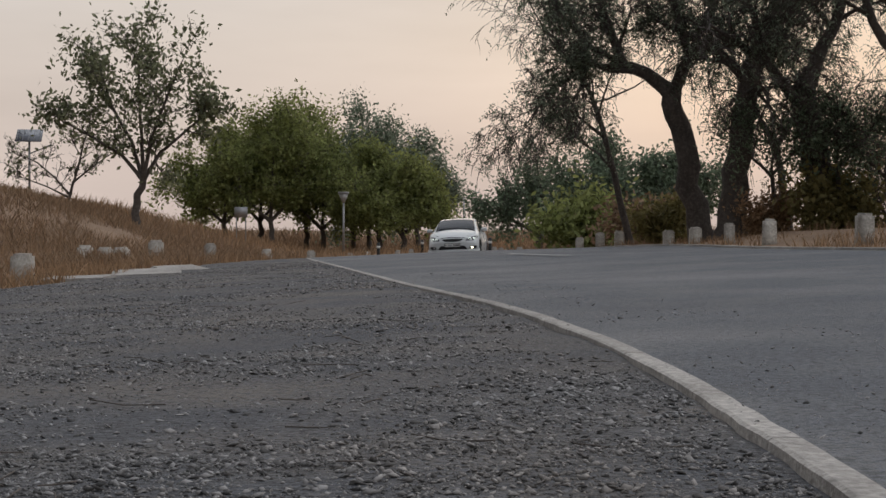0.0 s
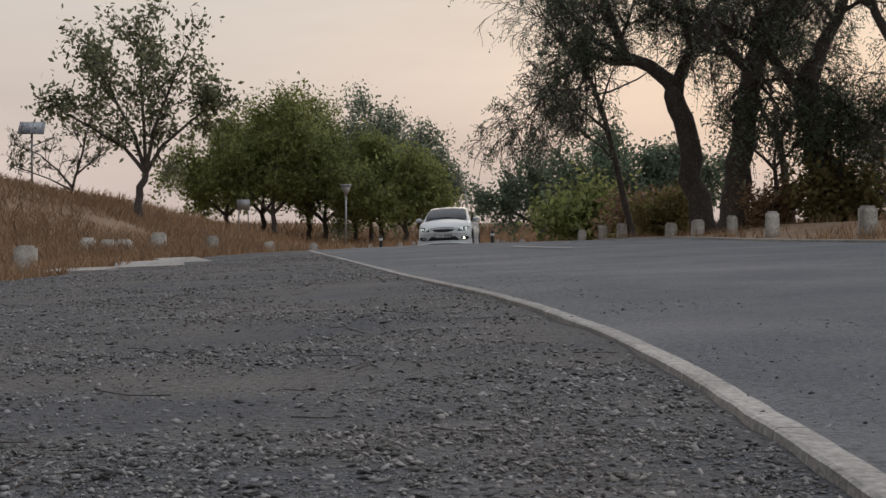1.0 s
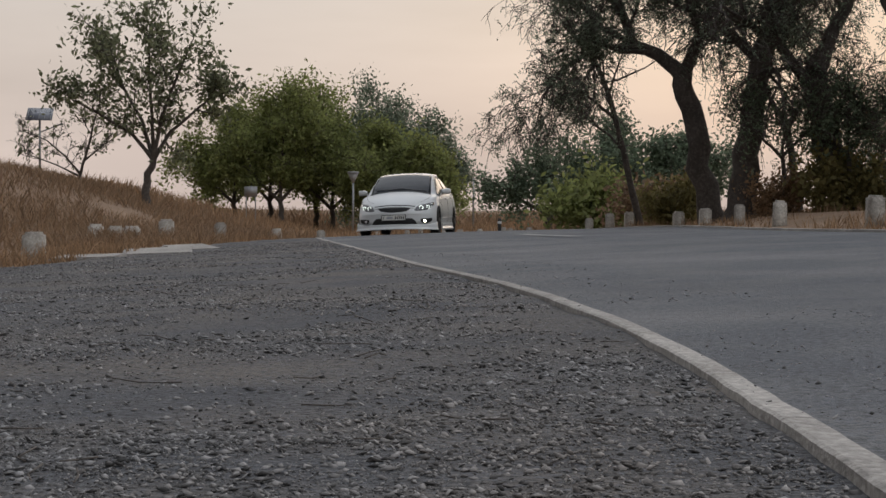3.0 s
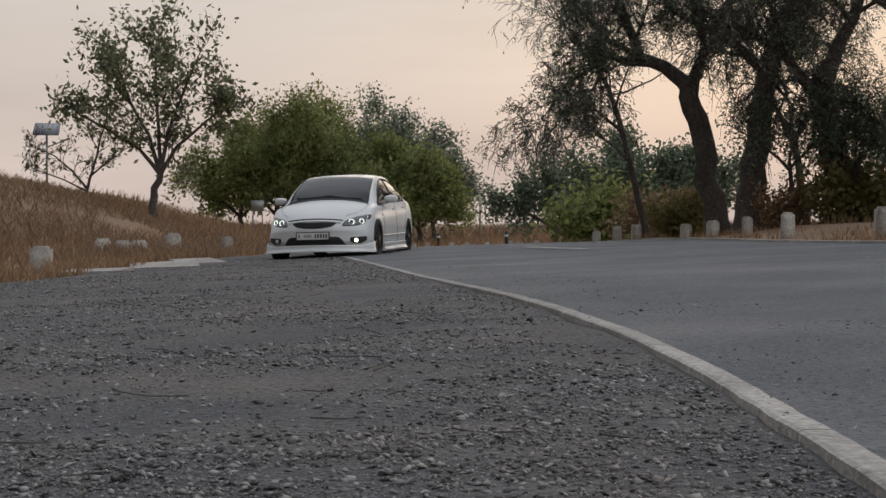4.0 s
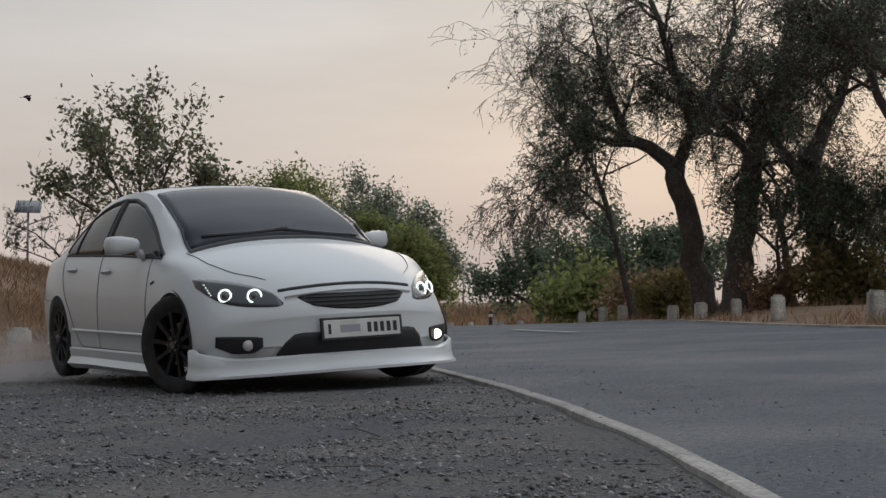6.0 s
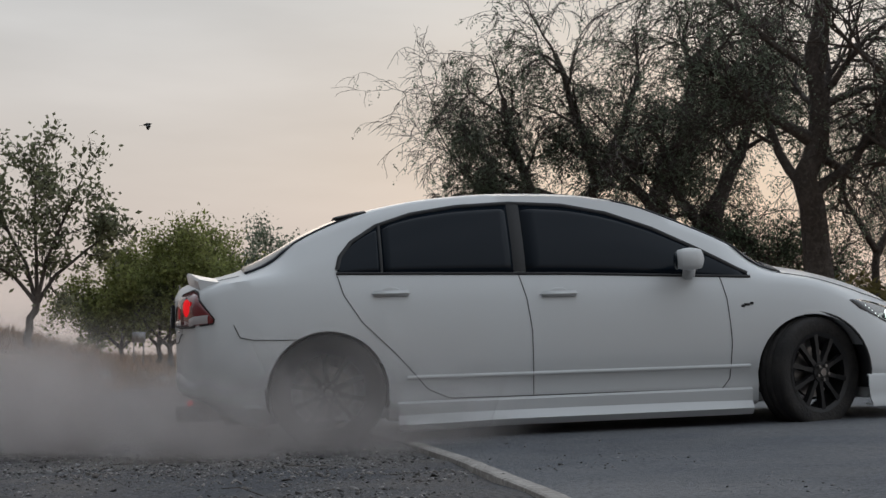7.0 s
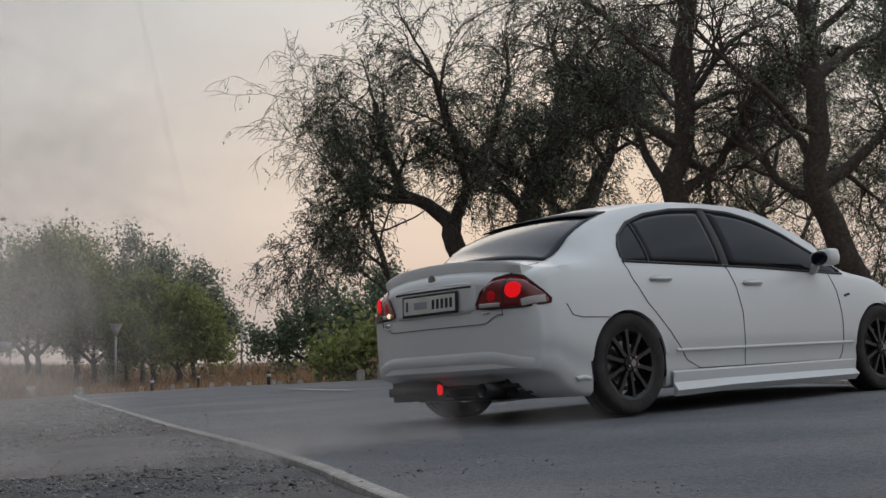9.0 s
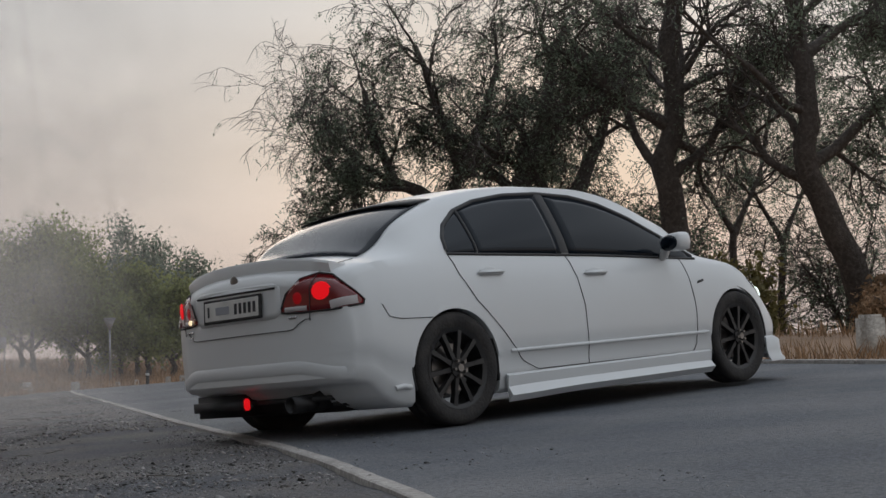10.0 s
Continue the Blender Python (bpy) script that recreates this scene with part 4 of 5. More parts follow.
def ring(s):
    """Half a cross-section, from the middle of the floor to the middle of the roof."""
    w, zl, zb, zt = half_w(s), low_z(s), belt_z(s), top_z(s)
    pts = [(0.0, zl), (0.5 * w, zl)] + [(w * m, zl + (zb - zl) * q) for q, m in SIDE_Q]
    wb, rise = w * 0.905, zt - zb
    cabin = ease((rise - 0.06) / 0.22)
    wr = lane(s, (-2.1, 0.68), (-1.7, 0.63), (-1.2, 0.575), (-0.8, 0.565), (-0.2, 0.575), (0.3, 0.60), (0.8, 0.655), (1.25, 0.73))
    zr = zt - 0.042 - 0.014 * ease((s - 0.2) / 0.6)
    for k in range(1, 12):
        u = k / 11
        flat = (wb * (1 - u), zb + rise * (1 - (1 - u) ** 2.2))
        if u < 0.55:
            f = u / 0.55
            tall = (wb - (wb - wr) * (0.15 * f + 0.85 * f ** 1.25), zb + (zr - zb) * f ** 0.93)
        else:
            f = (u - 0.55) / 0.45
            tall = (wr * (1 - f), zr + (zt - zr) * (1 - (1 - f) ** 2.4))
        pts.append((flat[0] + (tall[0] - flat[0]) * cabin, flat[1] + (tall[1] - flat[1]) * cabin))
    return pts


def side_y(s, z):
    """Half the body's width at a height, or -1 above or below it."""
    pts = ring(s)[1:]
    best = -1.0
    for (y0, z0), (y1, z1) in zip(pts, pts[1:]):
        if min(z0, z1) <= z <= max(z0, z1) and abs(z1 - z0) > 1e-7:
            best = max(best, y0 + (y1 - y0) * (z - z0) / (z1 - z0))
    return best


def roof_z(s, y):
    pts = ring(s)[11:]
    for (y0, z0), (y1, z1) in zip(pts, pts[1:]):
        if y1 - 1e-6 <= abs(y) <= y0 + 1e-6:
            return z0 + (z1 - z0) * (y0 - abs(y)) / max(y0 - y1, 1e-6)
    return pts[0][1]


def on_side(s, z, out=0.0, hand=-1):
    y = side_y(s, z) + out
    return Vector((warp(s, y), hand * y, z))


def on_top(s, y, out=0.0):
    return Vector((warp(s, y), y, roof_z(s, y) + out))


def on_end(y, z, out=0.0, front=True):
    """The place on the nose or the tail at a given breadth and height."""
    lo, hi = (1.0, NOSE) if front else (-1.0, TAIL)
    if side_y(hi, z) >= abs(y):
        lo = hi
    for _ in range(22):
        m = (lo + hi) / 2
        if side_y(m, z) >= abs(y):
            lo = m
        else:
            hi = m
    turn = min(1.0, (abs(y) / 0.84) ** 3)
    way = 1 if front else -1
    return Vector((warp(lo, y) + way * out * (1 - 0.6 * turn), y + (out * turn if y > 0 else -out * turn), z))


def skin(name, rows, mat, parent, label="", thick=0.006, closed=True):
    """A thin panel over a grid of places, thickened inwards."""
    n, m = len(rows), len(rows[0])
    front = [p for r in rows for p in r]
    bm = bmesh.new()
    vs = [bm.verts.new(p) for p in front]
    for j in range(n - 1):
        for i in range(m - 1):
            q = [vs[j * m + i], vs[j * m + i + 1], vs[(j + 1) * m + i + 1], vs[(j + 1) * m + i]]
            try:
                bm.faces.new(q)
            except ValueError:
                pass
    bmesh.ops.remove_doubles(bm, verts=bm.verts[:], dist=0.0004)
    bmesh.ops.recalc_face_normals(bm, faces=bm.faces[:])
    if thick:
        bm.normal_update()
        mid = sum((v.co for v in bm.verts), Vector()) / len(bm.verts)
        away = Vector((mid.x * 0.6, mid.y * 2.0, (mid.z - 0.55) * 1.0))
        if sum((f.normal.dot(away) * f.calc_area() for f in bm.faces)) < 0:
            bmesh.ops.reverse_faces(bm, faces=bm.faces[:])
        bmesh.ops.solidify(bm, geom=bm.faces[:], thickness=thick)
    return part(name, bm, mat, parent, label)


def steps(a, b, n):
    return [a + (b - a) * k / n for k in range(n + 1)]


# body shell with the wheel arches cut out
def body_shell():
    stations = sorted(set(np.round(np.concatenate([np.linspace(TAIL, -2.0, 10), np.linspace(-2.0, 1.9, 62), np.linspace(1.9, NOSE, 16)]), 4)))
    verts, faces, rows = [], [], []
    for s in stations:
        half = ring(s)
        full = [(-y, z) for y, z in half[::-1]][:-1] + half[:-1]
        rows.append(list(range(len(verts), len(verts) + len(full))))
        verts += [(warp(s, y), y, z) for y, z in full]
    n = len(rows[0])
    for a, b in zip(rows, rows[1:]):
        for i in range(n):
            faces.append((a[i], a[(i + 1) % n], b[(i + 1) % n], b[i]))
    for s, row, way in ((TAIL, rows[0], 1), (NOSE, rows[-1], -1)):
        half = ring(s)
        levels = half[2:-1]
        grid = []
        for y, z in levels:
            grid.append([])
            for i in range(11):
                v = -y + 2 * y * i / 10
                grid[-1].append(len(verts))
                verts.append((warp(s, v), v, z))
        for a, b in zip(grid, grid[1:]):
            for i in range(10):
                faces.append((a[i], b[i], b[i + 1], a[i + 1])[::way])
    me = bpy.data.meshes.new("body")
    me.from_pydata(verts, [], faces)
    bm = bmesh.new()
    bm.from_mesh(me)
    bmesh.ops.remove_doubles(bm, verts=bm.verts[:], dist=0.0005)
    bmesh.ops.holes_fill(bm, edges=[e for e in bm.edges if len(e.link_faces) == 1], sides=60)
    bmesh.ops.recalc_face_normals(bm, faces=bm.faces[:])
    bm.to_mesh(me)
    bm.free()
    shell = new("body", me)
    cutters = []
    for x in (-1.355, 1.355):
        for hand in (-1, 1):
            bm = bmesh.new()
            bmesh.ops.create_cone(bm, cap_ends=True, segments=56, radius1=0.328, radius2=0.328, depth=0.56,
                                  matrix=Matrix.Translation((x, hand * 0.84, 0.312)) @ pose(0, 0, 0, 90, 0, 0))
            for v in bm.verts:
                if v.co.z < 0.25:
                    v.co.z -= 0.4
            tool = bpy.data.meshes.new("cutter")
            bm.to_mesh(tool)
            bm.free()
            ob = new("cutter", tool)
            cutters.append(ob)
            mod = shell.modifiers.new("arch", "BOOLEAN")
            mod.object, mod.operation, mod.solver = ob, "DIFFERENCE", "EXACT"
    bpy.context.view_layer.update()
    cut = bpy.data.meshes.new_from_object(shell.evaluated_get(bpy.context.evaluated_depsgraph_get()))
    shell.modifiers.clear()
    for ob in cutters:
        bpy.data.objects.remove(ob)
    bpy.data.objects.remove(shell)
    cut.name = "body"
    body = linked("body", cut, PAINT, car, "white painted body shell")
    cut.set_sharp_from_angle(angle=radians(48))
    return body


body = body_shell()
for x in (-1.355, 1.355):
    for hand in (-1, 1):
        bm = bmesh.new()
        bmesh.ops.create_cone(bm, cap_ends=False, segments=40, radius1=0.326, radius2=0.326, depth=0.24, matrix=Matrix.Translation((x, hand * 0.74, 0.318)) @ pose(0, 0, 0, 90, 0, 0))
        bmesh.ops.delete(bm, geom=[f for f in bm.faces if f.calc_center_median().z < 0.2], context="FACES")
        bmesh.ops.solidify(bm, geom=bm.faces[:], thickness=-0.012)
        part("wheel_arch_liner", bm, BLACK_PLASTIC, car)
bm = bmesh.new()
bmesh.ops.create_cube(bm, size=1.0)
for v in bm.verts:
    v.co = Vector((v.co.x * 3.9, v.co.y * 1.1, 0.19 + v.co.z * 0.10))
bmesh.ops.bevel(bm, geom=bm.edges[:], offset=0.03, segments=2, affect="EDGES")
part("underbody", bm, BLACK_PLASTIC, car, "black underbody")

# side windows
DLO = ((-1.285, 0.962), (-1.265, 1.035), (-1.20, 1.115), (-1.06, 1.205), (-0.86, 1.268), (-0.6, 1.305), (-0.3, 1.316), (0.0, 1.296), (0.25, 1.242), (0.5, 1.148), (0.75, 1.022), (0.95, 0.908), (1.02, 0.872))


def sill_z(s):
    return lane(s, (-1.3, 0.955), (0.0, 0.916), (1.02, 0.867))


def window(s0, s1, hand, label, name="side_window", inset=0.0):
    rows = []
    for s in steps(s0, s1, 14):
        lo, hi = sill_z(s) + inset, lane(s, *DLO) - inset
        hi = max(hi, lo + 0.002)
        rows.append([on_side(s, lo + (hi - lo) * k / 8, 0.004, hand) for k in range(9)])
    return skin(name, rows, TINT_GLASS, car, label)


def strip(points, width, mat, parent, out=0.003, name="panel_gap", label=""):
    """A narrow ribbon along places with their outward normals."""
    bm = bmesh.new()
    prev = None
    for k, (p, n) in enumerate(points):
        a, b = points[max(k - 1, 0)][0], points[min(k + 1, len(points) - 1)][0]
        side = (b - a).cross(n).normalized() * width / 2
        vs = [bm.verts.new(p - side + n * 0.0), bm.verts.new(p - side * 0.6 + n * out), bm.verts.new(p + side * 0.6 + n * out), bm.verts.new(p + side)]
        if prev:
            for i in range(3):
                bm.faces.new((prev[i], prev[i + 1], vs[i + 1], vs[i]))
        prev = vs
    return part(name, bm, mat, parent, label)


def side_path(pairs, hand, n=14):
    """Places on the car's flank through (s, z) pairs."""
    out = []
    for (s0, z0), (s1, z1) in zip(pairs, pairs[1:]):
        m = max(2, int(n / (len(pairs) - 1)))
        for k in range(m):
            s, z = s0 + (s1 - s0) * k / m, z0 + (z1 - z0) * k / m
            out.append((s, z))
    out.append(pairs[-1])
    got = []
    for s, z in out:
        p = on_side(s, z, 0.001, hand)
        up = on_side(s, z + 0.02, 0.001, hand) if side_y(s, z + 0.02) > 0 else p + Vector((0, 0, 0.02))
        n = Vector((1, 0, 0)).cross(up - p).normalized()
        if n.y * hand < 0:
            n = -n
        got.append((p, n))
    return got


for hand in (-1, 1):
    window(-1.285, -1.05, hand, "small fixed tinted quarter window", "quarter_window")
    window(-1.035, -0.315, hand, "dark tinted rear side window")
    window(-0.245, 1.02, hand, "dark tinted front side window")
    strip(side_path([(-1.0425, sill_z(-1.04) + 0.004), (-1.0425, 1.215)], hand), 0.02, BLACK_PLASTIC, car, 0.008, "window_divider")
    strip(side_path([(-0.28, sill_z(-0.28) + 0.004), (-0.28, 1.318)], hand), 0.08, BLACK_PLASTIC, car, 0.006, "door_pillar", "black door pillar")
    strip(side_path([(s, z + 0.008) for s, z in DLO], hand, 60), 0.026, BLACK_PLASTIC, car, 0.008, "window_trim", "black window surround")
    strip(side_path([(-1.29, 0.950), (0, 0.910), (1.03, 0.861)], hand, 30), 0.018, BLACK_PLASTIC, car, 0.008, "window_trim")
    # shut lines of the doors, the bumpers and the fuel line of the flank
    strip(side_path([(-0.29, 0.915), (-0.255, 0.78), (-0.235, 0.6), (-0.24, 0.25)], hand, 20), 0.0045, SEAM, car)
    strip(side_path([(-1.29, 0.95), (-1.255, 0.83), (-1.16, 0.68), (-0.98, 0.5)], hand, 20), 0.0045, SEAM, car)
    strip(side_path([(-0.98, 0.5), (-0.82, 0.31), (-0.70, 0.255), (0.82, 0.245)], hand, 40), 0.0045, SEAM, car)
    strip(side_path([(0.852, 0.862), (0.875, 0.74), (0.885, 0.5), (0.865, 0.3), (0.82, 0.245)], hand, 20), 0.0045, SEAM, car)
    strip(side_path([(-1.52, 0.600), (-1.84, 0.606), (-1.96, 0.622), (-2.0, 0.69)], hand, 12), 0.0045, SEAM, car)
    strip(side_path([(-0.93, 0.375), (0.98, 0.365)], hand, 40), 0.022, PAINT, car, 0.010, "crease_moulding", "white moulding along the doors")
    # door handles
    for s, z in ((-1.0, 0.832), (-0.075, 0.80)):
        bm = bmesh.new()
        bmesh.ops.create_cube(bm, size=1.0)
        for v in bm.verts:
            v.co = Vector((v.co.x * 0.215, v.co.y * 0.032, v.co.z * 0.032))
        bmesh.ops.bevel(bm, geom=bm.edges[:], offset=0.013, segments=3, affect="EDGES")
        for v in bm.verts:
            v.co.y -= 0.012 * (v.co.x / 0.11) ** 2
            if hand < 0:
                v.co.y *= -1
            v.co += on_side(s, z, 0.022, hand)
        if hand < 0:
            bmesh.ops.reverse_faces(bm, faces=bm.faces[:])
        handle = part("door_handle", bm, PAINT, car, "white pull handle")
        bm = bmesh.new()
        bmesh.ops.create_uvsphere(bm, u_segments=16, v_segments=8, radius=1.0)
        for v in bm.verts:
            v.co = on_side(s, z, 0.0015, hand) + Vector((v.co.x * 0.06, v.co.y * 0.004, v.co.z * 0.036))
        part("handle_recess", bm, PAINT, handle, "white recess behind the handle")
    # mirror
    bm = bmesh.new()
    bmesh.ops.create_cube(bm, size=1.0)
    bmesh.ops.subdivide_edges(bm, edges=bm.edges[:], cuts=3, use_grid_fill=True)
    for v in bm.verts:
        c = v.co * 2
        k = max(abs(c.x), abs(c.y), abs(c.z)) / max(c.length, 1e-6)
        c = c * (0.35 + 0.65 * k) if c.length else c
        taper = 1 - 0.32 * (0.5 - c.y * hand * 0.5)
        v.co = Vector((0.64 + c.x * 0.085 - 0.03 * c.y * hand, hand * 0.940 + c.y * 0.112, 0.953 + c.z * 0.072 * taper + 0.01))
    mirror = part("wing_mirror", bm, PAINT, car, "white door mirror")
    bm = bmesh.new()
    bmesh.ops.create_cube(bm, size=1.0)
    for v in bm.verts:
        v.co = Vector((0.67 + v.co.x * 0.07, hand * (0.85 + (0.5 - v.co.z) * -0.05) + v.co.y * 0.05, 0.90 + v.co.z * 0.09))
    bmesh.ops.bevel(bm, geom=bm.edges[:], offset=0.015, segments=2, affect="EDGES")
    part("mirror_stalk", bm, PAINT, mirror)
    bm = bmesh.new()
    bmesh.ops.create_uvsphere(bm, u_segments=16, v_segments=10, radius=1.0)
    for v in bm.verts:
        v.co = Vector((0.57 + v.co.x * 0.022 - 0.03 * v.co.y * hand, hand * 0.940 + v.co.y * 0.090, 0.958 + v.co.z * 0.052))
    part("mirror_glass", bm, TINT_GLASS, mirror, "dark mirror glass")
    # side skirt with a flared lower edge
    bm = bmesh.new()
    prev = None
    for k, s in enumerate(steps(-0.985, 0.985, 24)):
        f = 1 - 0.5 * (abs(s) / 0.985) ** 4
        tail = ease((-s - 0.35) / 0.6)
        prof = [(0.868, 0.248), (0.886, 0.236), (0.880, 0.19), (0.874 + 0.004 * f, 0.168 + 0.012 * f), (0.90 + 0.016 * f, 0.135 - 0.01 * tail), (0.87, 0.098 - 0.01 * tail)]
        vs = [bm.verts.new((s, hand * y, z)) for y, z in prof]
        if prev:
            for i in range(5):
                bm.faces.new((prev[i], prev[i + 1], vs[i + 1], vs[i]))
        else:
            bm.faces.new(vs)
        prev = vs
    bm.faces.new(prev[::-1])
    bmesh.ops.recalc_face_normals(bm, faces=bm.faces[:])
    ob = part("side_skirt", bm, PAINT, car, "white flared side skirt")
    ob.data.set_sharp_from_angle(angle=radians(40))
    # small badge and side repeater on the front wing
    bm = bmesh.new()
    for dx, dz, w in ((0, 0, 0.03), (0.028, 0.006, 0.018), (-0.022, -0.006, 0.018)):
        bmesh.ops.create_cube(bm, size=1.0, matrix=Matrix.Translation(on_side(0.985 + dx, 0.705 + dz, 0.001, hand)) @ Matrix.Diagonal((w, 0.008, 0.014, 1)))
    part("wing_badge", bm, BLACK_PLASTIC, car, "small dark badge")

# windscreen, rear window, sunroof, bonnet and boot gaps
rows = [[on_top(s, y * lane(s, (0.31, 0.57), (0.7, 0.61), (1.22, 0.66)), 0.009) for y in steps(-1, 1, 24)] for s in steps(0.31, 1.20, 14)]
skin("windscreen", rows, SCREEN_GLASS, car, "large raked windscreen reflecting the sky")
edge = [on_top(s, hand * lane(s, (0.31, 0.57), (0.7, 0.61), (1.22, 0.66)), 0.003) for hand, seq in ((-1, steps(1.21, 0.32, 12)), (1, steps(0.32, 1.21, 12))) for s in seq]
strip([(p, Vector((0.4, 0, 0.92))) for p in edge], 0.03, BLACK_PLASTIC, car, 0.006, "windscreen_trim", "black windscreen edge")
strip([(on_top(1.225, y, 0.002), Vector((0.3, 0, 0.95))) for y in steps(-0.68, 0.68, 20)], 0.07, BLACK_PLASTIC, car, 0.01, "cowl", "black cowl below the windscreen")
for y0, y1, s1 in ((-0.55, 0.05, 1.10), (0.0, 0.56, 1.12)):
    strip([(on_top(s1 + 0.05 * math.sin(u * 3), y0 + (y1 - y0) * u, 0.012), Vector((0.3, 0, 0.95))) for u in steps(0, 1, 10)], 0.018, BLACK_PLASTIC, car, 0.012, "wiper", "black wiper blade")
rows = [[on_top(s, y * lane(s, (-1.84, 0.60), (-1.5, 0.56), (-1.2, 0.51)), 0.009) for y in steps(-1, 1, 24)] for s in steps(-1.82, -1.20, 10)]
skin("rear_window", rows, SCREEN_GLASS, car, "sloping rear window reflecting the sky")
rows = [[on_top(s, y * 0.505, 0.006 + 0.022 * u) for y in steps(-1, 1, 12)] for u, s in ((0, -1.10), (0.5, -1.18), (1, -1.27))]
skin("rear_visor", rows, BLACK_PLASTIC, car, "black visor over the rear window", 0.01)
rows = [[on_top(s, y * 0.36, 0.003) for y in steps(-1, 1, 10)] for s in steps(-0.38, 0.10, 6)]
skin("sunroof", rows, TINT_GLASS, car, "dark glass sunroof")
for hand in (-1, 1):
    strip([(on_top(s, hand * lane(s, (1.22, 0.70), (1.6, 0.69), (1.9, 0.615), (2.06, 0.47)), 0.001), Vector((0.2, 0, 1))) for s in steps(1.22, 2.06, 20)], 0.0045, SEAM, car)
    strip([(on_top(s, hand * 0.60, 0.001), Vector((0, 0, 1))) for s in steps(-1.86, -2.02, 6)], 0.0045, SEAM, car)
# boot lip
bm = bmesh.new()
prev = None
for y in steps(-0.66, 0.66, 24):
    f = 1 - (abs(y) / 0.66) ** 6
    p = on_top(-2.06, y)
    p.z = max(p.z, 0.905 + 0.028 * f)
    vs = [bm.verts.new(p + Vector(q)) for q in ((0.16, 0, 0.002), (0.02, 0, 0.018 + 0.010 * f), (-0.062, 0, 0.034 + 0.016 * f), (-0.070, 0, 0.022 + 0.012 * f), (-0.055, 0, -0.04))]
    if prev:
        for i in range(5):
            bm.faces.new((prev[i], prev[(i + 1) % 5], vs[(i + 1) % 5], vs[i]))
    else:
        bm.faces.new(vs)
    prev = vs
bm.faces.new(prev[::-1])
bmesh.ops.recalc_face_normals(bm, faces=bm.faces[:])
part("boot_spoiler", bm, PAINT, car, "white lip spoiler on the boot").data.set_sharp_from_angle(angle=radians(40))


def end_patch(name, outline, mat, parent, label="", out=0.004, front=True, cols=12, lines=6, thick=0.008):
    """A panel on the nose or tail. outline: rows of (y, lower z, upper z)."""
    ys = [o[0] for o in outline]
    rows = []
    for y in steps(ys[0], ys[-1], cols):
        lo, hi = table(y, ys, [o[1] for o in outline]), table(y, ys, [o[2] for o in outline])
        rows.append([on_end(y, lo + (hi - lo) * k / lines, out, front) for k in range(lines + 1)])
    return skin(name, rows, mat, parent, label, thick)


def mirrored(outline):
    return sorted([(-y, a, b) for y, a, b in outline])


def number_plate(at, turn_z, lean, label):
    """A number plate with plain bars for its characters."""
    def box(name, w, h, d, y, z, mat, parent, x=0.0):
        b = bmesh.new()
        bmesh.ops.create_cube(b, size=1.0)
        for v in b.verts:
            v.co = Vector((v.co.x * d, v.co.y * w, v.co.z * h))
        bmesh.ops.bevel(b, geom=b.edges[:], offset=min(d, w, h) * 0.25, segments=1, affect="EDGES")
        m = Matrix.Translation(at) @ pose(0, 0, 0, 0, lean, turn_z) @ Matrix.Translation((x, y, z))
        bmesh.ops.transform(b, matrix=m, verts=b.verts[:])
        return part(name, b, mat, parent, label if name == "number_plate" else "", smooth=False)
    plate = box("number_plate", 0.54, 0.135, 0.016, 0, 0, BLACK_PLASTIC, car)
    box("plate_face", 0.505, 0.105, 0.010, 0, 0, PLATE_WHITE, plate, 0.006)
    for y, w, mat in ((-0.215, 0.018, PLATE_INK), (-0.08, 0.13, PLATE_GREY), (0.045, 0.026, PLATE_INK), (0.088, 0.026, PLATE_INK), (0.131, 0.026, PLATE_INK), (0.174, 0.026, PLATE_INK), (0.217, 0.026, PLATE_INK)):
        box("plate_bar", w, 0.06 if mat is PLATE_INK else 0.045, 0.006, y, 0, mat, plate, 0.010)
    return plate


def lens_ring(at, r, tube, mat, parent, label, front=True, name="halo_ring", turn=0):
    bm = bmesh.new()
    prev, first = None, None
    for k in range(28):
        a = 2 * math.pi * k / 28
        row = []
        for j in range(6):
            b = 2 * math.pi * j / 6
            row.append(bm.verts.new((math.sin(b) * tube, (r + math.cos(b) * tube) * math.cos(a), (r + math.cos(b) * tube) * math.sin(a))))
        if prev:
            for j in range(6):
                bm.faces.new((prev[j], prev[(j + 1) % 6], row[(j + 1) % 6], row[j]))
        else:
            first = row
        prev = row
    for j in range(6):
        bm.faces.new((prev[j], prev[(j + 1) % 6], first[(j + 1) % 6], first[j]))
    bmesh.ops.transform(bm, matrix=Matrix.Translation(at) @ pose(0, 0, 0, 0, -14, turn), verts=bm.verts[:])
    bmesh.ops.recalc_face_normals(bm, faces=bm.faces[:])
    return part(name, bm, mat, parent, label)


def bulb(at, sx, sy, sz, mat, parent, label, name, turn=0.0):
    bm = bmesh.new()
    bmesh.ops.create_uvsphere(bm, u_segments=20, v_segments=10, radius=1.0)
    for v in bm.verts:
        v.co = pose(0, 0, 0, 0, 0, turn).to_3x3() @ Vector((v.co.x * sx, v.co.y * sy, v.co.z * sz)) + at
    return part(name, bm, mat, parent, label)


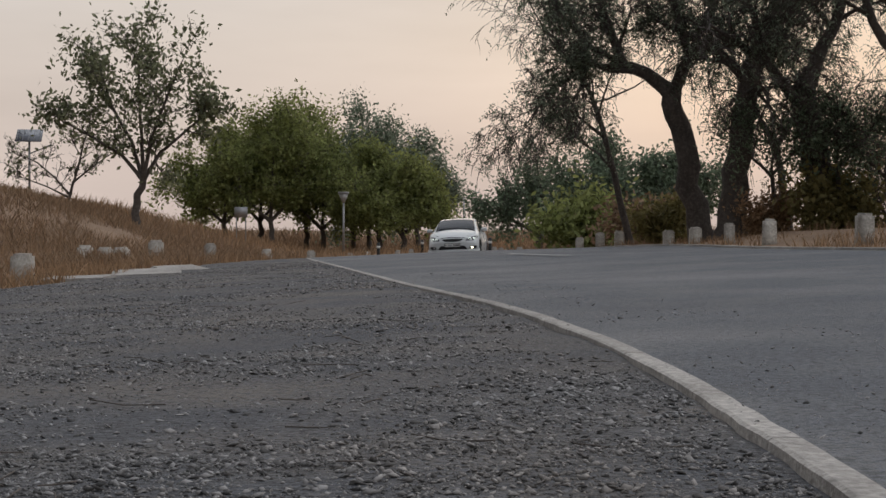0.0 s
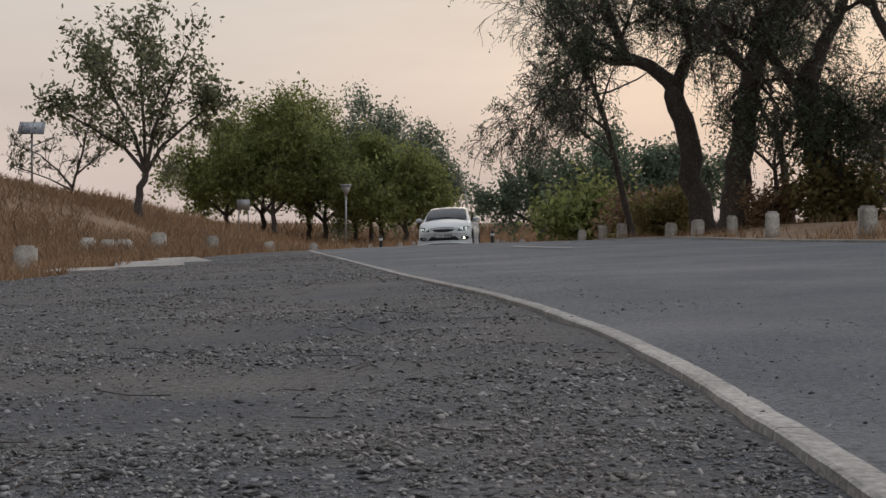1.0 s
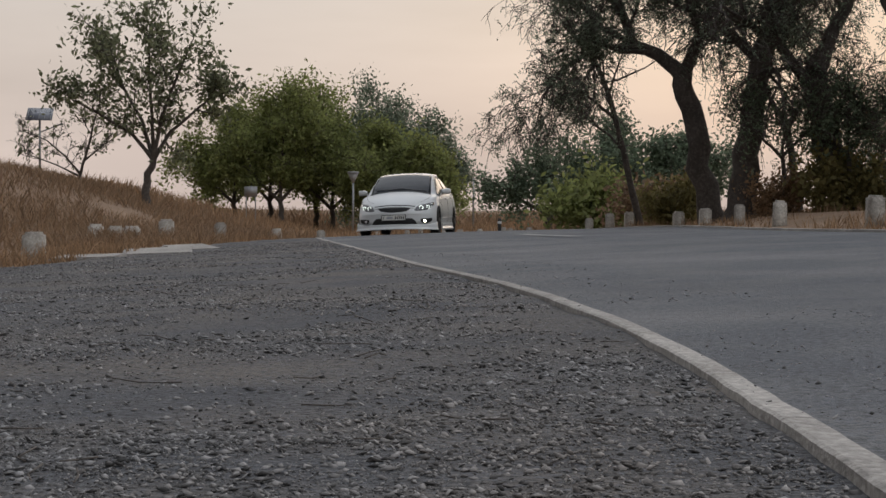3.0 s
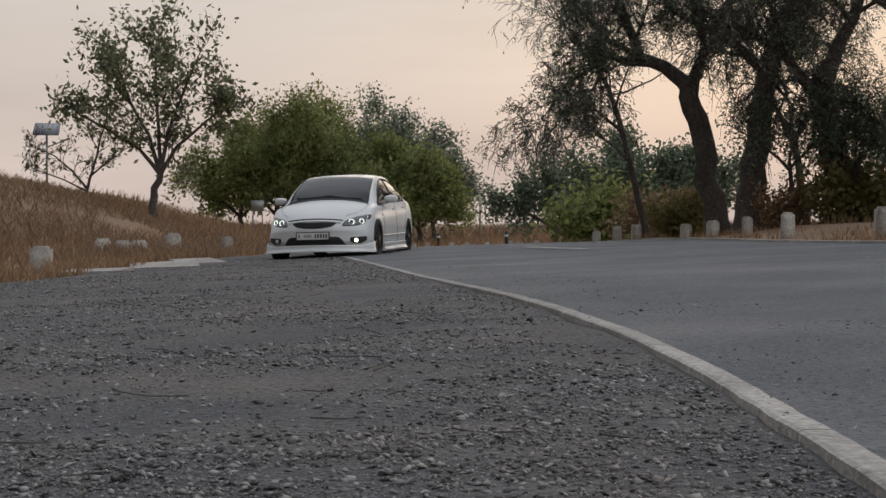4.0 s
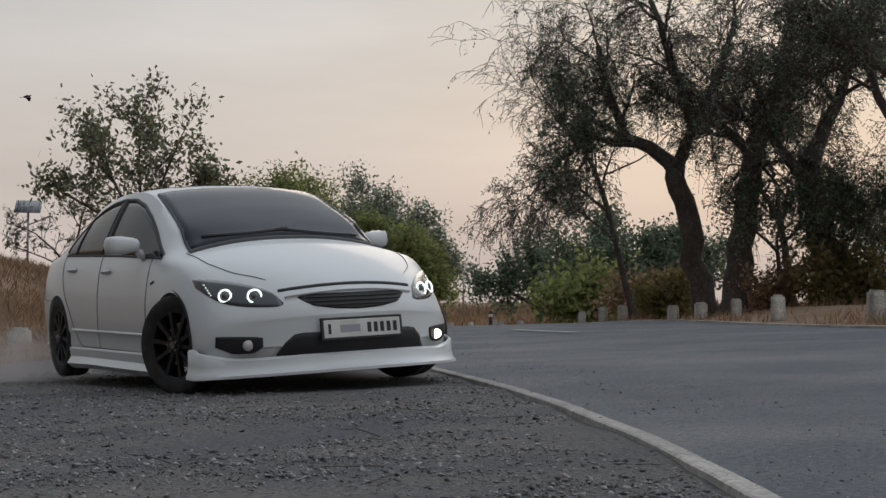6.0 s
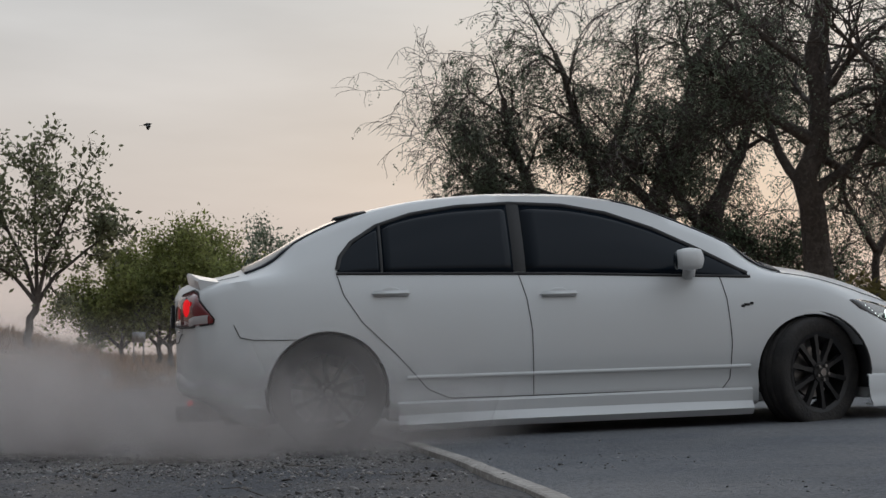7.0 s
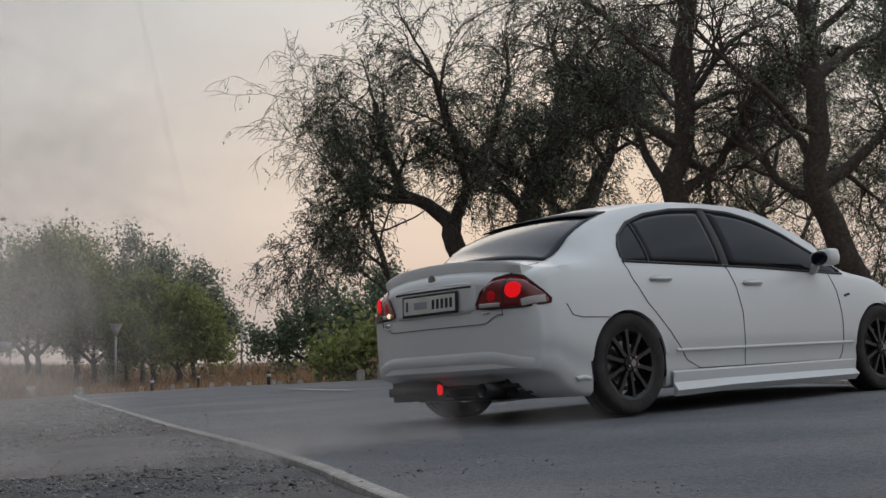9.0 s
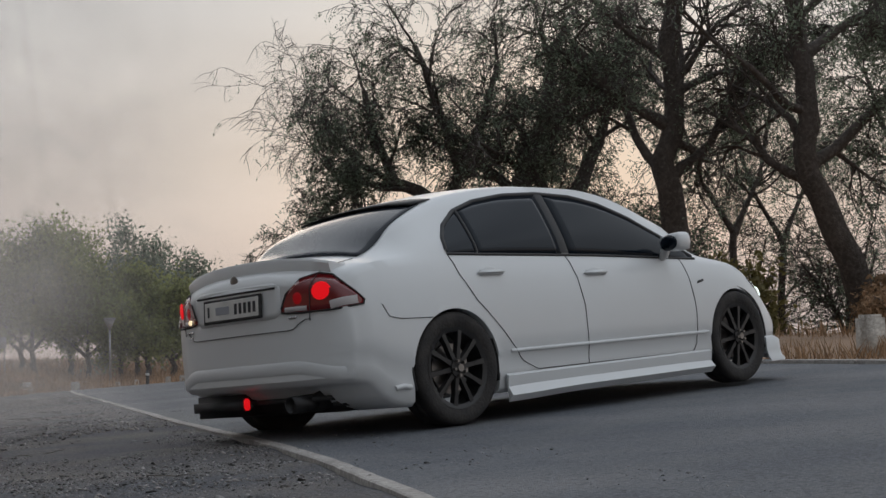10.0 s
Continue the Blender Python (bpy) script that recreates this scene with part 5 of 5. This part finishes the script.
# the nose
HEAD = [(0.435, 0.548, 0.560), (0.47, 0.534, 0.622), (0.54, 0.534, 0.658), (0.62, 0.540, 0.686), (0.70, 0.556, 0.706), (0.76, 0.60, 0.714), (0.80, 0.66, 0.712)]
for hand in (-1, 1):
    lamp = end_patch("headlight", HEAD if hand > 0 else mirrored(HEAD), LAMP_DARK, car, "smoked headlight with glowing rings", 0.005)
    for y, z, r in ((0.56, 0.600, 0.040), (0.69, 0.608, 0.037)):
        lens_ring(on_end(hand * y, z, 0.017), r, 0.006, GLOW_HALO, lamp, "glowing white ring", turn=hand * (22 if y < 0.6 else 36))
        bulb(on_end(hand * y, z, 0.004), 0.010, 0.024, 0.024, LAMP_DARK, lamp, "", "projector_lens")
    for k in range(5):
        bulb(on_end(hand * (0.752 + 0.003 * k), 0.612 + 0.016 * k, 0.004), 0.003, 0.005, 0.005, GLOW_HALO, lamp, "", "marker_light")
GRILLE = [(-0.35, 0.580, 0.586), (-0.29, 0.535, 0.600), (-0.15, 0.510, 0.602), (0, 0.503, 0.602), (0.15, 0.510, 0.602), (0.29, 0.535, 0.600), (0.35, 0.580, 0.586)]
grille = end_patch("grille", GRILLE, BLACK_PLASTIC, car, "black mesh grille", 0.004, cols=20)
strip([(on_end(y, 0.655 - 0.03 * (y / 0.44) ** 2, 0.004), Vector((1, 0, 0.4))) for y in steps(-0.44, 0.44, 20)], 0.022, BLACK_PLASTIC, car, 0.004, "bonnet_gap")
strip([(on_end(y, 0.618 - 0.03 * (y / 0.42) ** 2, 0.006), Vector((1, 0, 0.3))) for y in steps(-0.42, 0.42, 20)], 0.016, PAINT, grille, 0.014, "grille_bar", "white bar over the grille")
for z in (0.532, 0.556, 0.580):
    w = 0.31 * (1 - ((0.58 - z) / 0.09) ** 2) ** 0.5
    strip([(on_end(y, z, 0.008), Vector((1, 0, 0))) for y in steps(-w, w, 14)], 0.006, RIM_BLACK, grille, 0.006, "grille_slat")
INTAKE = [(-0.50, 0.225, 0.23), (-0.47, 0.215, 0.30), (-0.39, 0.21, 0.375), (0.39, 0.21, 0.375), (0.47, 0.215, 0.30), (0.50, 0.225, 0.23)]
end_patch("lower_intake", INTAKE, BLACK_PLASTIC, car, "black lower air intake", 0.004, cols=20)
FOG = [(0.56, 0.30, 0.355), (0.60, 0.265, 0.362), (0.70, 0.262, 0.366), (0.78, 0.305, 0.368)]
for hand in (-1, 1):
    cup = end_patch("fog_lamp_recess", FOG if hand > 0 else mirrored(FOG), BLACK_PLASTIC, car, "black fog lamp recess", 0.004)
    if hand > 0:
        bulb(on_end(hand * 0.63, 0.312, 0.005), 0.010, 0.040, 0.030, GLOW_FOG, cup, "lit warm fog lamp", "fog_lamp")
    else:
        bulb(on_end(hand * 0.63, 0.312, 0.006), 0.02, 0.036, 0.032, LAMP_CLEAR, cup, "unlit fog lamp", "fog_lamp")
number_plate(on_end(0, 0.388, 0.014), 0, -6, "white number plate with dark characters in a black frame")
# front lip: a deep skirt that juts out at the bottom
bm = bmesh.new()
prev = None
for k, u in enumerate(steps(-1, 1, 48)):
    a = u * 1.0
    y = 0.888 * math.copysign(min(1, abs(a) * 1.35), a) if abs(a) < 0.741 else 0.888 * math.copysign(1, a)
    if abs(a) < 0.741:
        x = 2.315 - 0.47 * (abs(y) / 0.888) ** 2.3
    else:
        x = 1.845 - (abs(a) - 0.741) / 0.259 * 0.17
    lean = 1 - ease((abs(a) - 0.7) / 0.3) * 0.6
    nx, ny = (1, 0.0) if abs(a) < 0.3 else (0.8, math.copysign(0.35, a)) if abs(a) < 0.66 else (0.2, math.copysign(0.5, a))
    rim = 0.07 * ease((abs(a) - 0.55) / 0.3)
    up = 0.030 * (1 - (abs(y) / 0.888) ** 2)
    prof = [(-0.06, 0.222 + rim), (-0.035, 0.208 + rim), (-0.034, 0.175 + 0.3 * rim), (-0.018, 0.150), (0.018 * lean, 0.128), (0.016 * lean, 0.112), (-0.10, 0.118)]
    vs = [bm.verts.new((x + o * nx, y + o * ny, z + up)) for o, z in prof]
    if prev:
        for i in range(6):
            bm.faces.new((prev[i], prev[i + 1], vs[i + 1], vs[i]))
    prev = vs
bmesh.ops.recalc_face_normals(bm, faces=bm.faces[:])
bmesh.ops.solidify(bm, geom=bm.faces[:], thickness=0.012)
part("front_lip", bm, PAINT, car, "white jutting front lip").data.set_sharp_from_angle(angle=radians(45))

# the tail
TAIL_LAMP = [(0.40, 0.70, 0.712), (0.44, 0.695, 0.79), (0.52, 0.69, 0.865), (0.60, 0.69, 0.885), (0.68, 0.69, 0.868), (0.74, 0.692, 0.825), (0.79, 0.70, 0.765), (0.815, 0.705, 0.72)]
for hand in (-1, 1):
    lamp = end_patch("tail_light", TAIL_LAMP if hand > 0 else mirrored(TAIL_LAMP), LAMP_RED, car, "red and clear wedge-shaped tail light", 0.006, front=False, cols=18)
    bulb(on_end(hand * 0.655, 0.79, 0.003, False), 0.007, 0.058, 0.050, GLOW_RED, lamp, "lit round brake lamp", "brake_lamp", hand * -24)
    bulb(on_end(hand * 0.51, 0.765, 0.002, False), 0.007, 0.034, 0.038, GLOW_RED_SOFT, lamp, "glowing tail lamp", "tail_lamp", hand * -14)
    strip([(on_end(hand * y, z, 0.010, False), Vector((-1, 0, 0))) for y, z in ((0.70, 0.712), (0.76, 0.722), (0.80, 0.728))], 0.045, LAMP_CLEAR, lamp, 0.004, "indicator_lens", "clear corner lens")
    strip([(on_end(hand * y, z, 0.010, False), Vector((-1, 0, 0))) for y, z in ((0.43, 0.71), (0.50, 0.71), (0.57, 0.708))], 0.026, LAMP_CLEAR, lamp, 0.004, "reversing_lens", "clear lower lens")
    edge = [on_end(hand * y, b + 0.004, 0.004, False) for y, a, b in TAIL_LAMP] + [on_end(hand * y, a - 0.003, 0.004, False) for y, a, b in TAIL_LAMP[::-1]]
    strip([(p, Vector((-1, 0, 0.1))) for p in edge], 0.012, BLACK_PLASTIC, lamp, 0.006, "lamp_surround")
    if hand > 0:
        bulb(on_end(0.47, 0.712, 0.014, False), 0.012, 0.016, 0.016, GLOW_WARM, lamp, "lit reversing lamp", "reversing_lamp")
RECESS = [(-0.395, 0.70, 0.84), (-0.34, 0.67, 0.865), (0.34, 0.67, 0.865), (0.395, 0.70, 0.84)]
end_patch("plate_recess", RECESS, PAINT, car, "white plate recess", 0.002, front=False, cols=16)
number_plate(on_end(0, 0.752, 0.008, False), 180, -4, "white number plate with dark characters on the boot")
# a thin black strip gives the plate recess its shade along the top
strip([(on_end(y, 0.835, 0.004, False), Vector((-1, 0, -0.2))) for y in steps(-0.37, 0.37, 16)], 0.012, BLACK_PLASTIC, car, 0.004, "boot_garnish", "thin black strip standing in for the shade above the plate")
strip([(on_end(y, 0.60 + 0.05 * ease((abs(y) - 0.45) / 0.1), 0.002, False), Vector((-1, 0, 0))) for y in steps(-0.585, 0.585, 30)], 0.0045, SEAM, car)
for hand in (-1, 1):
    strip([(on_end(hand * (0.60 - 0.02 * u), 0.90 - 0.26 * u, 0.009, False), Vector((-1, 0, 0))) for u in steps(0, 1, 12)], 0.0045, SEAM, car)
bulb(on_end(0, 0.905, 0.002, False), 0.005, 0.036, 0.032, DISC_STEEL, car, "small round chrome emblem", "boot_emblem")
for y, z, w in ((0.50, 0.655, 0.07), (0.50, 0.625, 0.06), (-0.47, 0.665, 0.05)):
    strip([(on_end(y - w / 2 + w * u, z, 0.003, False), Vector((-1, 0, 0))) for u in steps(0, 1, 3)], 0.014, CHROME, car, 0.003, "boot_badge", "small plain badge bar")
# rear bumper step, valance and exhaust
bm = bmesh.new()
block(bm, (-1.95, 0, 0.222), (0.24, 1.04, 0.11), (0, 0, 0), 0.04)
part("rear_valance", bm, BLACK_PLASTIC, car, "black rear valance under the bumper")
strip([(on_end(y, 0.40 - 0.05 * ease((abs(y) - 0.45) / 0.3), 0.001, False), Vector((-1, 0, 0))) for y in steps(-0.78, 0.78, 30)], 0.07, PAINT, car, 0.007, "bumper_ledge", "soft white ledge across the bumper")
for hand in (-1, 1):
    strip(side_path([(-1.78, 0.238), (-1.86, 0.248), (-1.94, 0.240)], hand, 12), 0.03, PAINT, car, 0.016, "bumper_fin", "small raised fin on the bumper corner")
bm = bmesh.new()
bmesh.ops.create_cone(bm, cap_ends=False, segments=24, radius1=0.045, radius2=0.05, depth=0.22, matrix=Matrix.Translation((-2.08, -0.42, 0.205)) @ pose(0, 0, 0, 0, 90, 0))
bmesh.ops.solidify(bm, geom=bm.faces[:], thickness=0.005)
part("exhaust_pipe", bm, RIM_BLACK, car, "round dark steel exhaust tip")
bm = bmesh.new()
block(bm, (-2.04, 0.33, 0.215), (0.22, 0.50, 0.125), (0, 0, 0), 0.035)
part("silencer", bm, BLACK_PLASTIC, car, "dark silencer box below the bumper")
bm = bmesh.new()
block(bm, (-2.14, 0.035, 0.222), (0.03, 0.034, 0.066), (0, 0, 0), 0.008)
part("rear_fog_lamp", bm, GLOW_RED, car, "lit red rear fog lamp")


# wheels
def lathe(bm, prof, n):
    rows = []
    for k in range(n):
        a = 2 * math.pi * k / n
        rows.append([bm.verts.new((r * math.cos(a), y, r * math.sin(a))) for r, y in prof])
    for k in range(n):
        a, b = rows[k], rows[(k + 1) % n]
        for i in range(len(prof) - 1):
            bm.faces.new((a[i], a[i + 1], b[i + 1], b[i]))
    return rows


def wheel(x, y, hand):
    hub = base("wheel", pose(x, y, 0.312), "", "")
    hub.parent = car
    bm = bmesh.new()
    lathe(bm, [(0.222, -0.085), (0.25, -0.098), (0.285, -0.100), (0.303, -0.092), (0.311, -0.075), (0.313, -0.03), (0.306, -0.028), (0.306, -0.022), (0.313, -0.02), (0.313, 0.02), (0.306, 0.022),
               (0.306, 0.028), (0.313, 0.03), (0.311, 0.075), (0.303, 0.092), (0.285, 0.100), (0.25, 0.098), (0.222, 0.085), (0.222, -0.085)], 64)
    bmesh.ops.recalc_face_normals(bm, faces=bm.faces[:])
    part("tyre", bm, RUBBER, hub, "dusty black tyre")
    bm = bmesh.new()
    lathe(bm, [(0.226, 0.094), (0.230, 0.088), (0.224, 0.076), (0.205, 0.07), (0.200, -0.08), (0.226, -0.09)], 56)
    o = 0.075 * hand
    for k in range(10):
        a = 2 * math.pi * k / 10
        m = pose(0, 0, 0, 0, math.degrees(a), 0)
        for u0, u1, w0, w1 in ((0.05, 0.13, 0.028, 0.022), (0.13, 0.21, 0.022, 0.030)):
            ps = [(u0, o + 0.012 * hand, -w0 / 2), (u1, o + 0.010 * hand, -w1 / 2), (u1, o + 0.010 * hand, w1 / 2), (u0, o + 0.012 * hand, w0 / 2)]
            top = [bm.verts.new(m @ Vector(p)) for p in ps]
            low = [bm.verts.new(m @ (Vector(p) + Vector((0, -0.035 * hand, 0)))) for p in ps]
            bm.faces.new(top)
            bm.faces.new(low[::-1])
            for i in range(4):
                bm.faces.new((top[i], low[i], low[(i + 1) % 4], top[(i + 1) % 4]))
    bmesh.ops.create_cone(bm, cap_ends=True, segments=24, radius1=0.06, radius2=0.055, depth=0.06, matrix=Matrix.Translation((0, o - 0.01 * hand, 0)) @ pose(0, 0, 0, -90 * hand, 0, 0))
    bmesh.ops.recalc_face_normals(bm, faces=bm.faces[:])
    rim = part("rim", bm, RIM_BLACK, hub, "black multi-spoke rim", smooth=False)
    bm = bmesh.new()
    bmesh.ops.create_cone(bm, cap_ends=True, segments=12, radius1=0.028, radius2=0.022, depth=0.02, matrix=Matrix.Translation((0, o + 0.028 * hand, 0)) @ pose(0, 0, 0, -90 * hand, 0, 0))
    for k in range(5):
        a = 2 * math.pi * k / 5
        bmesh.ops.create_cone(bm, cap_ends=True, segments=6, radius1=0.010, radius2=0.009, depth=0.03, matrix=Matrix.Translation((0.042 * math.cos(a), o + 0.025 * hand, 0.042 * math.sin(a))) @ pose(0, 0, 0, -90 * hand, 0, 0))
    part("hub_cap", bm, DISC_STEEL, hub, "small cap and steel wheel nuts", smooth=False)
    bm = bmesh.new()
    bmesh.ops.create_cone(bm, cap_ends=True, segments=40, radius1=0.14, radius2=0.14, depth=0.02, matrix=Matrix.Translation((0, o - 0.06 * hand, 0)) @ pose(0, 0, 0, 90, 0, 0))
    part("brake_disc", bm, DISC_STEEL, hub, "steel brake disc", smooth=False)
    return hub


WHEELS = [(wheel(sx * 1.355, hand * 0.775, hand), sx, hand) for sx in (1, -1) for hand in (-1, 1)]


# ---- dust thrown up by the wheels ----
def wisps(seed, count, spread, size, flat):
    """Soft round wisps that make up one puff."""
    rng = np.random.default_rng(seed)
    me = bpy.data.meshes.new("dust_puff")
    verts, faces, soft = [], [], []
    for _ in range(count):
        at = rng.normal(0, 1, 3) * spread * np.array((1, 1, flat))
        a = rng.normal(0, 1, 3)
        a /= np.linalg.norm(a)
        b = np.cross(a, rng.normal(0, 1, 3))
        b /= np.linalg.norm(b)
        r = size * (0.6 + 0.8 * rng.random())
        start = len(verts)
        verts.append(at)
        for k in range(14):
            t = 2 * math.pi * k / 14
            verts.append(at + (a * math.cos(t) + b * math.sin(t) * 0.8) * r * (0.85 + 0.3 * rng.random()))
        for k in range(14):
            faces.append((start, start + 1 + k, start + 1 + (k + 1) % 14))
            soft += [1.0, 0.0, 0.0]
    me.from_pydata([tuple(v) for v in verts], [], faces)
    uv = me.uv_layers.new(name="UVMap")
    uv.data.foreach_set("uv", np.stack([np.array(soft), 0 * np.array(soft)], 1).ravel())
    return me


PUFF_MESHES = [wisps(900 + k, 13, 0.24, 0.50, 0.6) for k in range(4)]
for me in PUFF_MESHES:
    me.materials.append(DUST)
VEIL_MESHES = [wisps(950 + k, 7, 0.7, 1.7, 0.7) for k in range(4)]
for me in VEIL_MESHES:
    me.materials.append(DUST_THIN)
PUFFS = []  # object, born, where it rises, drift per second, height at the end, turn


def puff(mesh, born, x, y, drift, high, rise, deep, thin=False):
    ob = new("dust_cloud", mesh)
    tagged(ob, "thin veil of pale drifting dust" if thin else "rolling puff of grey-brown dust behind the wheels", "dust", "dust thrown up by the car", "stuff")
    PUFFS.append((ob, born, x, y, drift, high, rise, deep))


rng = np.random.default_rng(77)
CAR_T = [r[0] for r in CAR_ROWS]


def behind(t, back, side):
    """A place behind and beside the car at a time."""
    h = radians(table(t, CAR_T, [r[4] for r in CAR_ROWS]))
    x, y = table(t, CAR_T, [r[1] for r in CAR_ROWS]), table(t, CAR_T, [r[2] for r in CAR_ROWS])
    return x - back * math.cos(h) - side * math.sin(h), y - back * math.sin(h) + side * math.cos(h)


for k, born in enumerate(np.linspace(4.55, 5.6, 9)):
    x, y = behind(born, 1.6, 0.75)
    puff(PUFF_MESHES[k % 4], born, x + rng.normal(0, 0.15), y + rng.normal(0, 0.3), (0.1, 0.1, 0), 0.10, 0.3, 1.9)
for k, born in enumerate(np.linspace(5.7, 7.25, 36)):
    x, y = behind(born, 1.5 + 0.3 * rng.random(), rng.normal(-0.1, 0.55))
    puff(PUFF_MESHES[k % 4], born, x + rng.normal(0, 0.2), y + rng.normal(0, 0.2), (-0.75 - 0.5 * rng.random(), 0.2 * rng.normal(), 0), 0.05 + 0.42 * rng.random() ** 1.5, 0.30, 1.9)
for k, born in enumerate(np.linspace(5.75, 7.5, 22)):
    x, y = behind(born, 0.9 + 0.7 * rng.random(), -1.25)
    puff(PUFF_MESHES[k % 4], born, x, y, (-0.5, -0.05, 0), 0.10 + 0.15 * rng.random(), 0.25, 1.9)
for k, born in enumerate(np.linspace(5.8, 7.1, 15)):
    x, y = behind(born + 0.4, 1.7 - 1.5 * rng.random() ** 1.6, -1.05 - 0.3 * rng.random())
    puff(PUFF_MESHES[k % 4], born, x, y, (-0.3, -0.05, 0), 0.02 + 0.12 * rng.random(), 0.3, 1.9)
for k in range(12):
    born = 6.3 + 1.3 * rng.random()
    x, y = -6.0 + 5.2 * rng.random(), 9.0 + 5.5 * rng.random()
    puff(VEIL_MESHES[k % 4], born, x, y, (0.10 * rng.normal(), 0.1 * rng.normal(), 0), 0.4 + 1.9 * rng.random(), 1.1, 5.0, True)
for k in range(9):
    born = 6.5 + 1.1 * rng.random()
    x, y = -7.5 + 6.5 * rng.random(), 12.0 + 6.0 * rng.random()
    puff(VEIL_MESHES[k % 4], born, x, y, (0.05 * rng.normal(), 0.05 * rng.normal(), 0), 0.5 + 1.2 * rng.random(), 0.9, 5.0, True)


# ---- a bird crossing the sky ----
bird = base("bird", pose(0, 60, 9), "small dark bird in flight", "bird")
bm = bmesh.new()
bmesh.ops.create_uvsphere(bm, u_segments=12, v_segments=8, radius=1.0)
for v in bm.verts:
    k = 1 - 0.55 * abs(v.co.x) ** 1.5
    v.co = Vector((v.co.x * 0.15, v.co.y * 0.045 * k, v.co.z * 0.045 * k))
part("body", bm, POST_BLACK, bird)
bm = bmesh.new()
for q in ((-0.12, 0, 0), (-0.24, 0.05, 0), (-0.26, 0, 0), (-0.24, -0.05, 0)):
    bm.verts.new(q)
bm.faces.new(bm.verts[:])
bmesh.ops.solidify(bm, geom=bm.faces[:], thickness=0.008)
part("tail", bm, POST_BLACK, bird, smooth=False)
WINGS = []
for hand in (-1, 1):
    bm = bmesh.new()
    for q in ((0.07, 0.02), (0.10, 0.16), (0.02, 0.36), (-0.03, 0.30), (-0.05, 0.14), (-0.06, 0.02)):
        bm.verts.new((q[0], q[1] * hand, 0.01))
    bm.faces.new(bm.verts[:])
    bmesh.ops.solidify(bm, geom=bm.faces[:], thickness=0.010)
    WINGS.append((part("wing", bm, POST_BLACK, bird, smooth=False), hand))


# ---- what moves ----
def on_road(x, y, up, heading, nose=0.0, lean=0.0):
    """The pose of a car on the road's slope, with its springs' pitch and lean."""
    e = 1.2
    sx, sy = (ground_z(x + e, y) - ground_z(x - e, y)) / (2 * e), (ground_z(x, y + e) - ground_z(x, y - e)) / (2 * e)
    n = Vector((-sx, -sy, 1)).normalized()
    tilt = Vector((0, 0, 1)).rotation_difference(n).to_matrix().to_4x4()
    return Matrix.Translation((x, y, ground_z(x, y) + 0.012 + up)) @ tilt @ pose(0, 0, 0, 0, 0, heading) @ pose(0, 0, 0, 0, -nose, 0) @ pose(0, 0, 0, lean, 0, 0)


def motions():
    walk(car, [(row[0], on_road(*row[1:])) for row in CAR_ROWS])
    ts, xs, ys, hs = ([row[k] for row in CAR_ROWS] for k in (0, 1, 2, 4))
    rolled, rows, was = 0.0, [], (xs[0], ys[0])
    for k in range(301):
        t = k / FPS
        at = (table(t, ts, xs), table(t, ts, ys))
        h = radians(table(t, ts, hs))
        rolled += ((at[0] - was[0]) * math.cos(h) + (at[1] - was[1]) * math.sin(h)) / 0.312
        was = at
        rows.append((t, math.degrees(rolled), table(t, [0, 3.5, 4.5, 5.2, 5.7, 6.3, 7.2, 7.8, 8.4, 10], [0, 2, -3, 6, 22, 26, 24, 8, 2, 0])))
    for ob, born, x, y, drift, high, rise, deep in PUFFS:
        z = ground_z(x, y)
        rows2 = [(0.0, pose(x, y, z - deep)), (born - 0.05, pose(x, y, z - deep)), (born + rise, pose(x + drift[0] * rise, y + drift[1] * rise, z + high * 0.6, 0, 0, 12))]
        late = 10.0 - born - rise
        rows2.append((10.0, pose(x + drift[0] * (rise + late * 0.6), y + drift[1] * (rise + late * 0.6), z + (high * 1.25 if deep > 3 else high - 1.0), 0, 0, 55)))
        walk(ob, rows2)
    # the bird flies across, flapping
    flight = [(0.0, -55.0, 3.0), (6.3, -11.5, 7.2), (6.8, -7.88, 7.51), (7.0, -6.54, 7.88), (7.3, -4.32, 8.17), (7.5, -2.8, 8.52), (8.0, 1.16, 9.85), (8.5, 5.2, 11.6), (10.0, 17.5, 17.0)]
    walk(bird, [(t, pose(x, 45.8, z, 0, -12, 8)) for t, x, z in flight])
    for wing, hand in WINGS:
        walk(wing, [(k / 15, pose(0, 0, 0, hand * 38 * math.sin(k * 1.25), 0, 0)) for k in range(151)])
    for hub, end, hand in WHEELS:
        walk(hub, [(t, Matrix.Translation((end * 1.355, hand * 0.775, 0.312)) @ pose(0, 0, 0, 0, 0, steer if end > 0 else 0) @ pose(0, 0, 0, 0, turned, 0)) for t, turned, steer in rows])


motions()
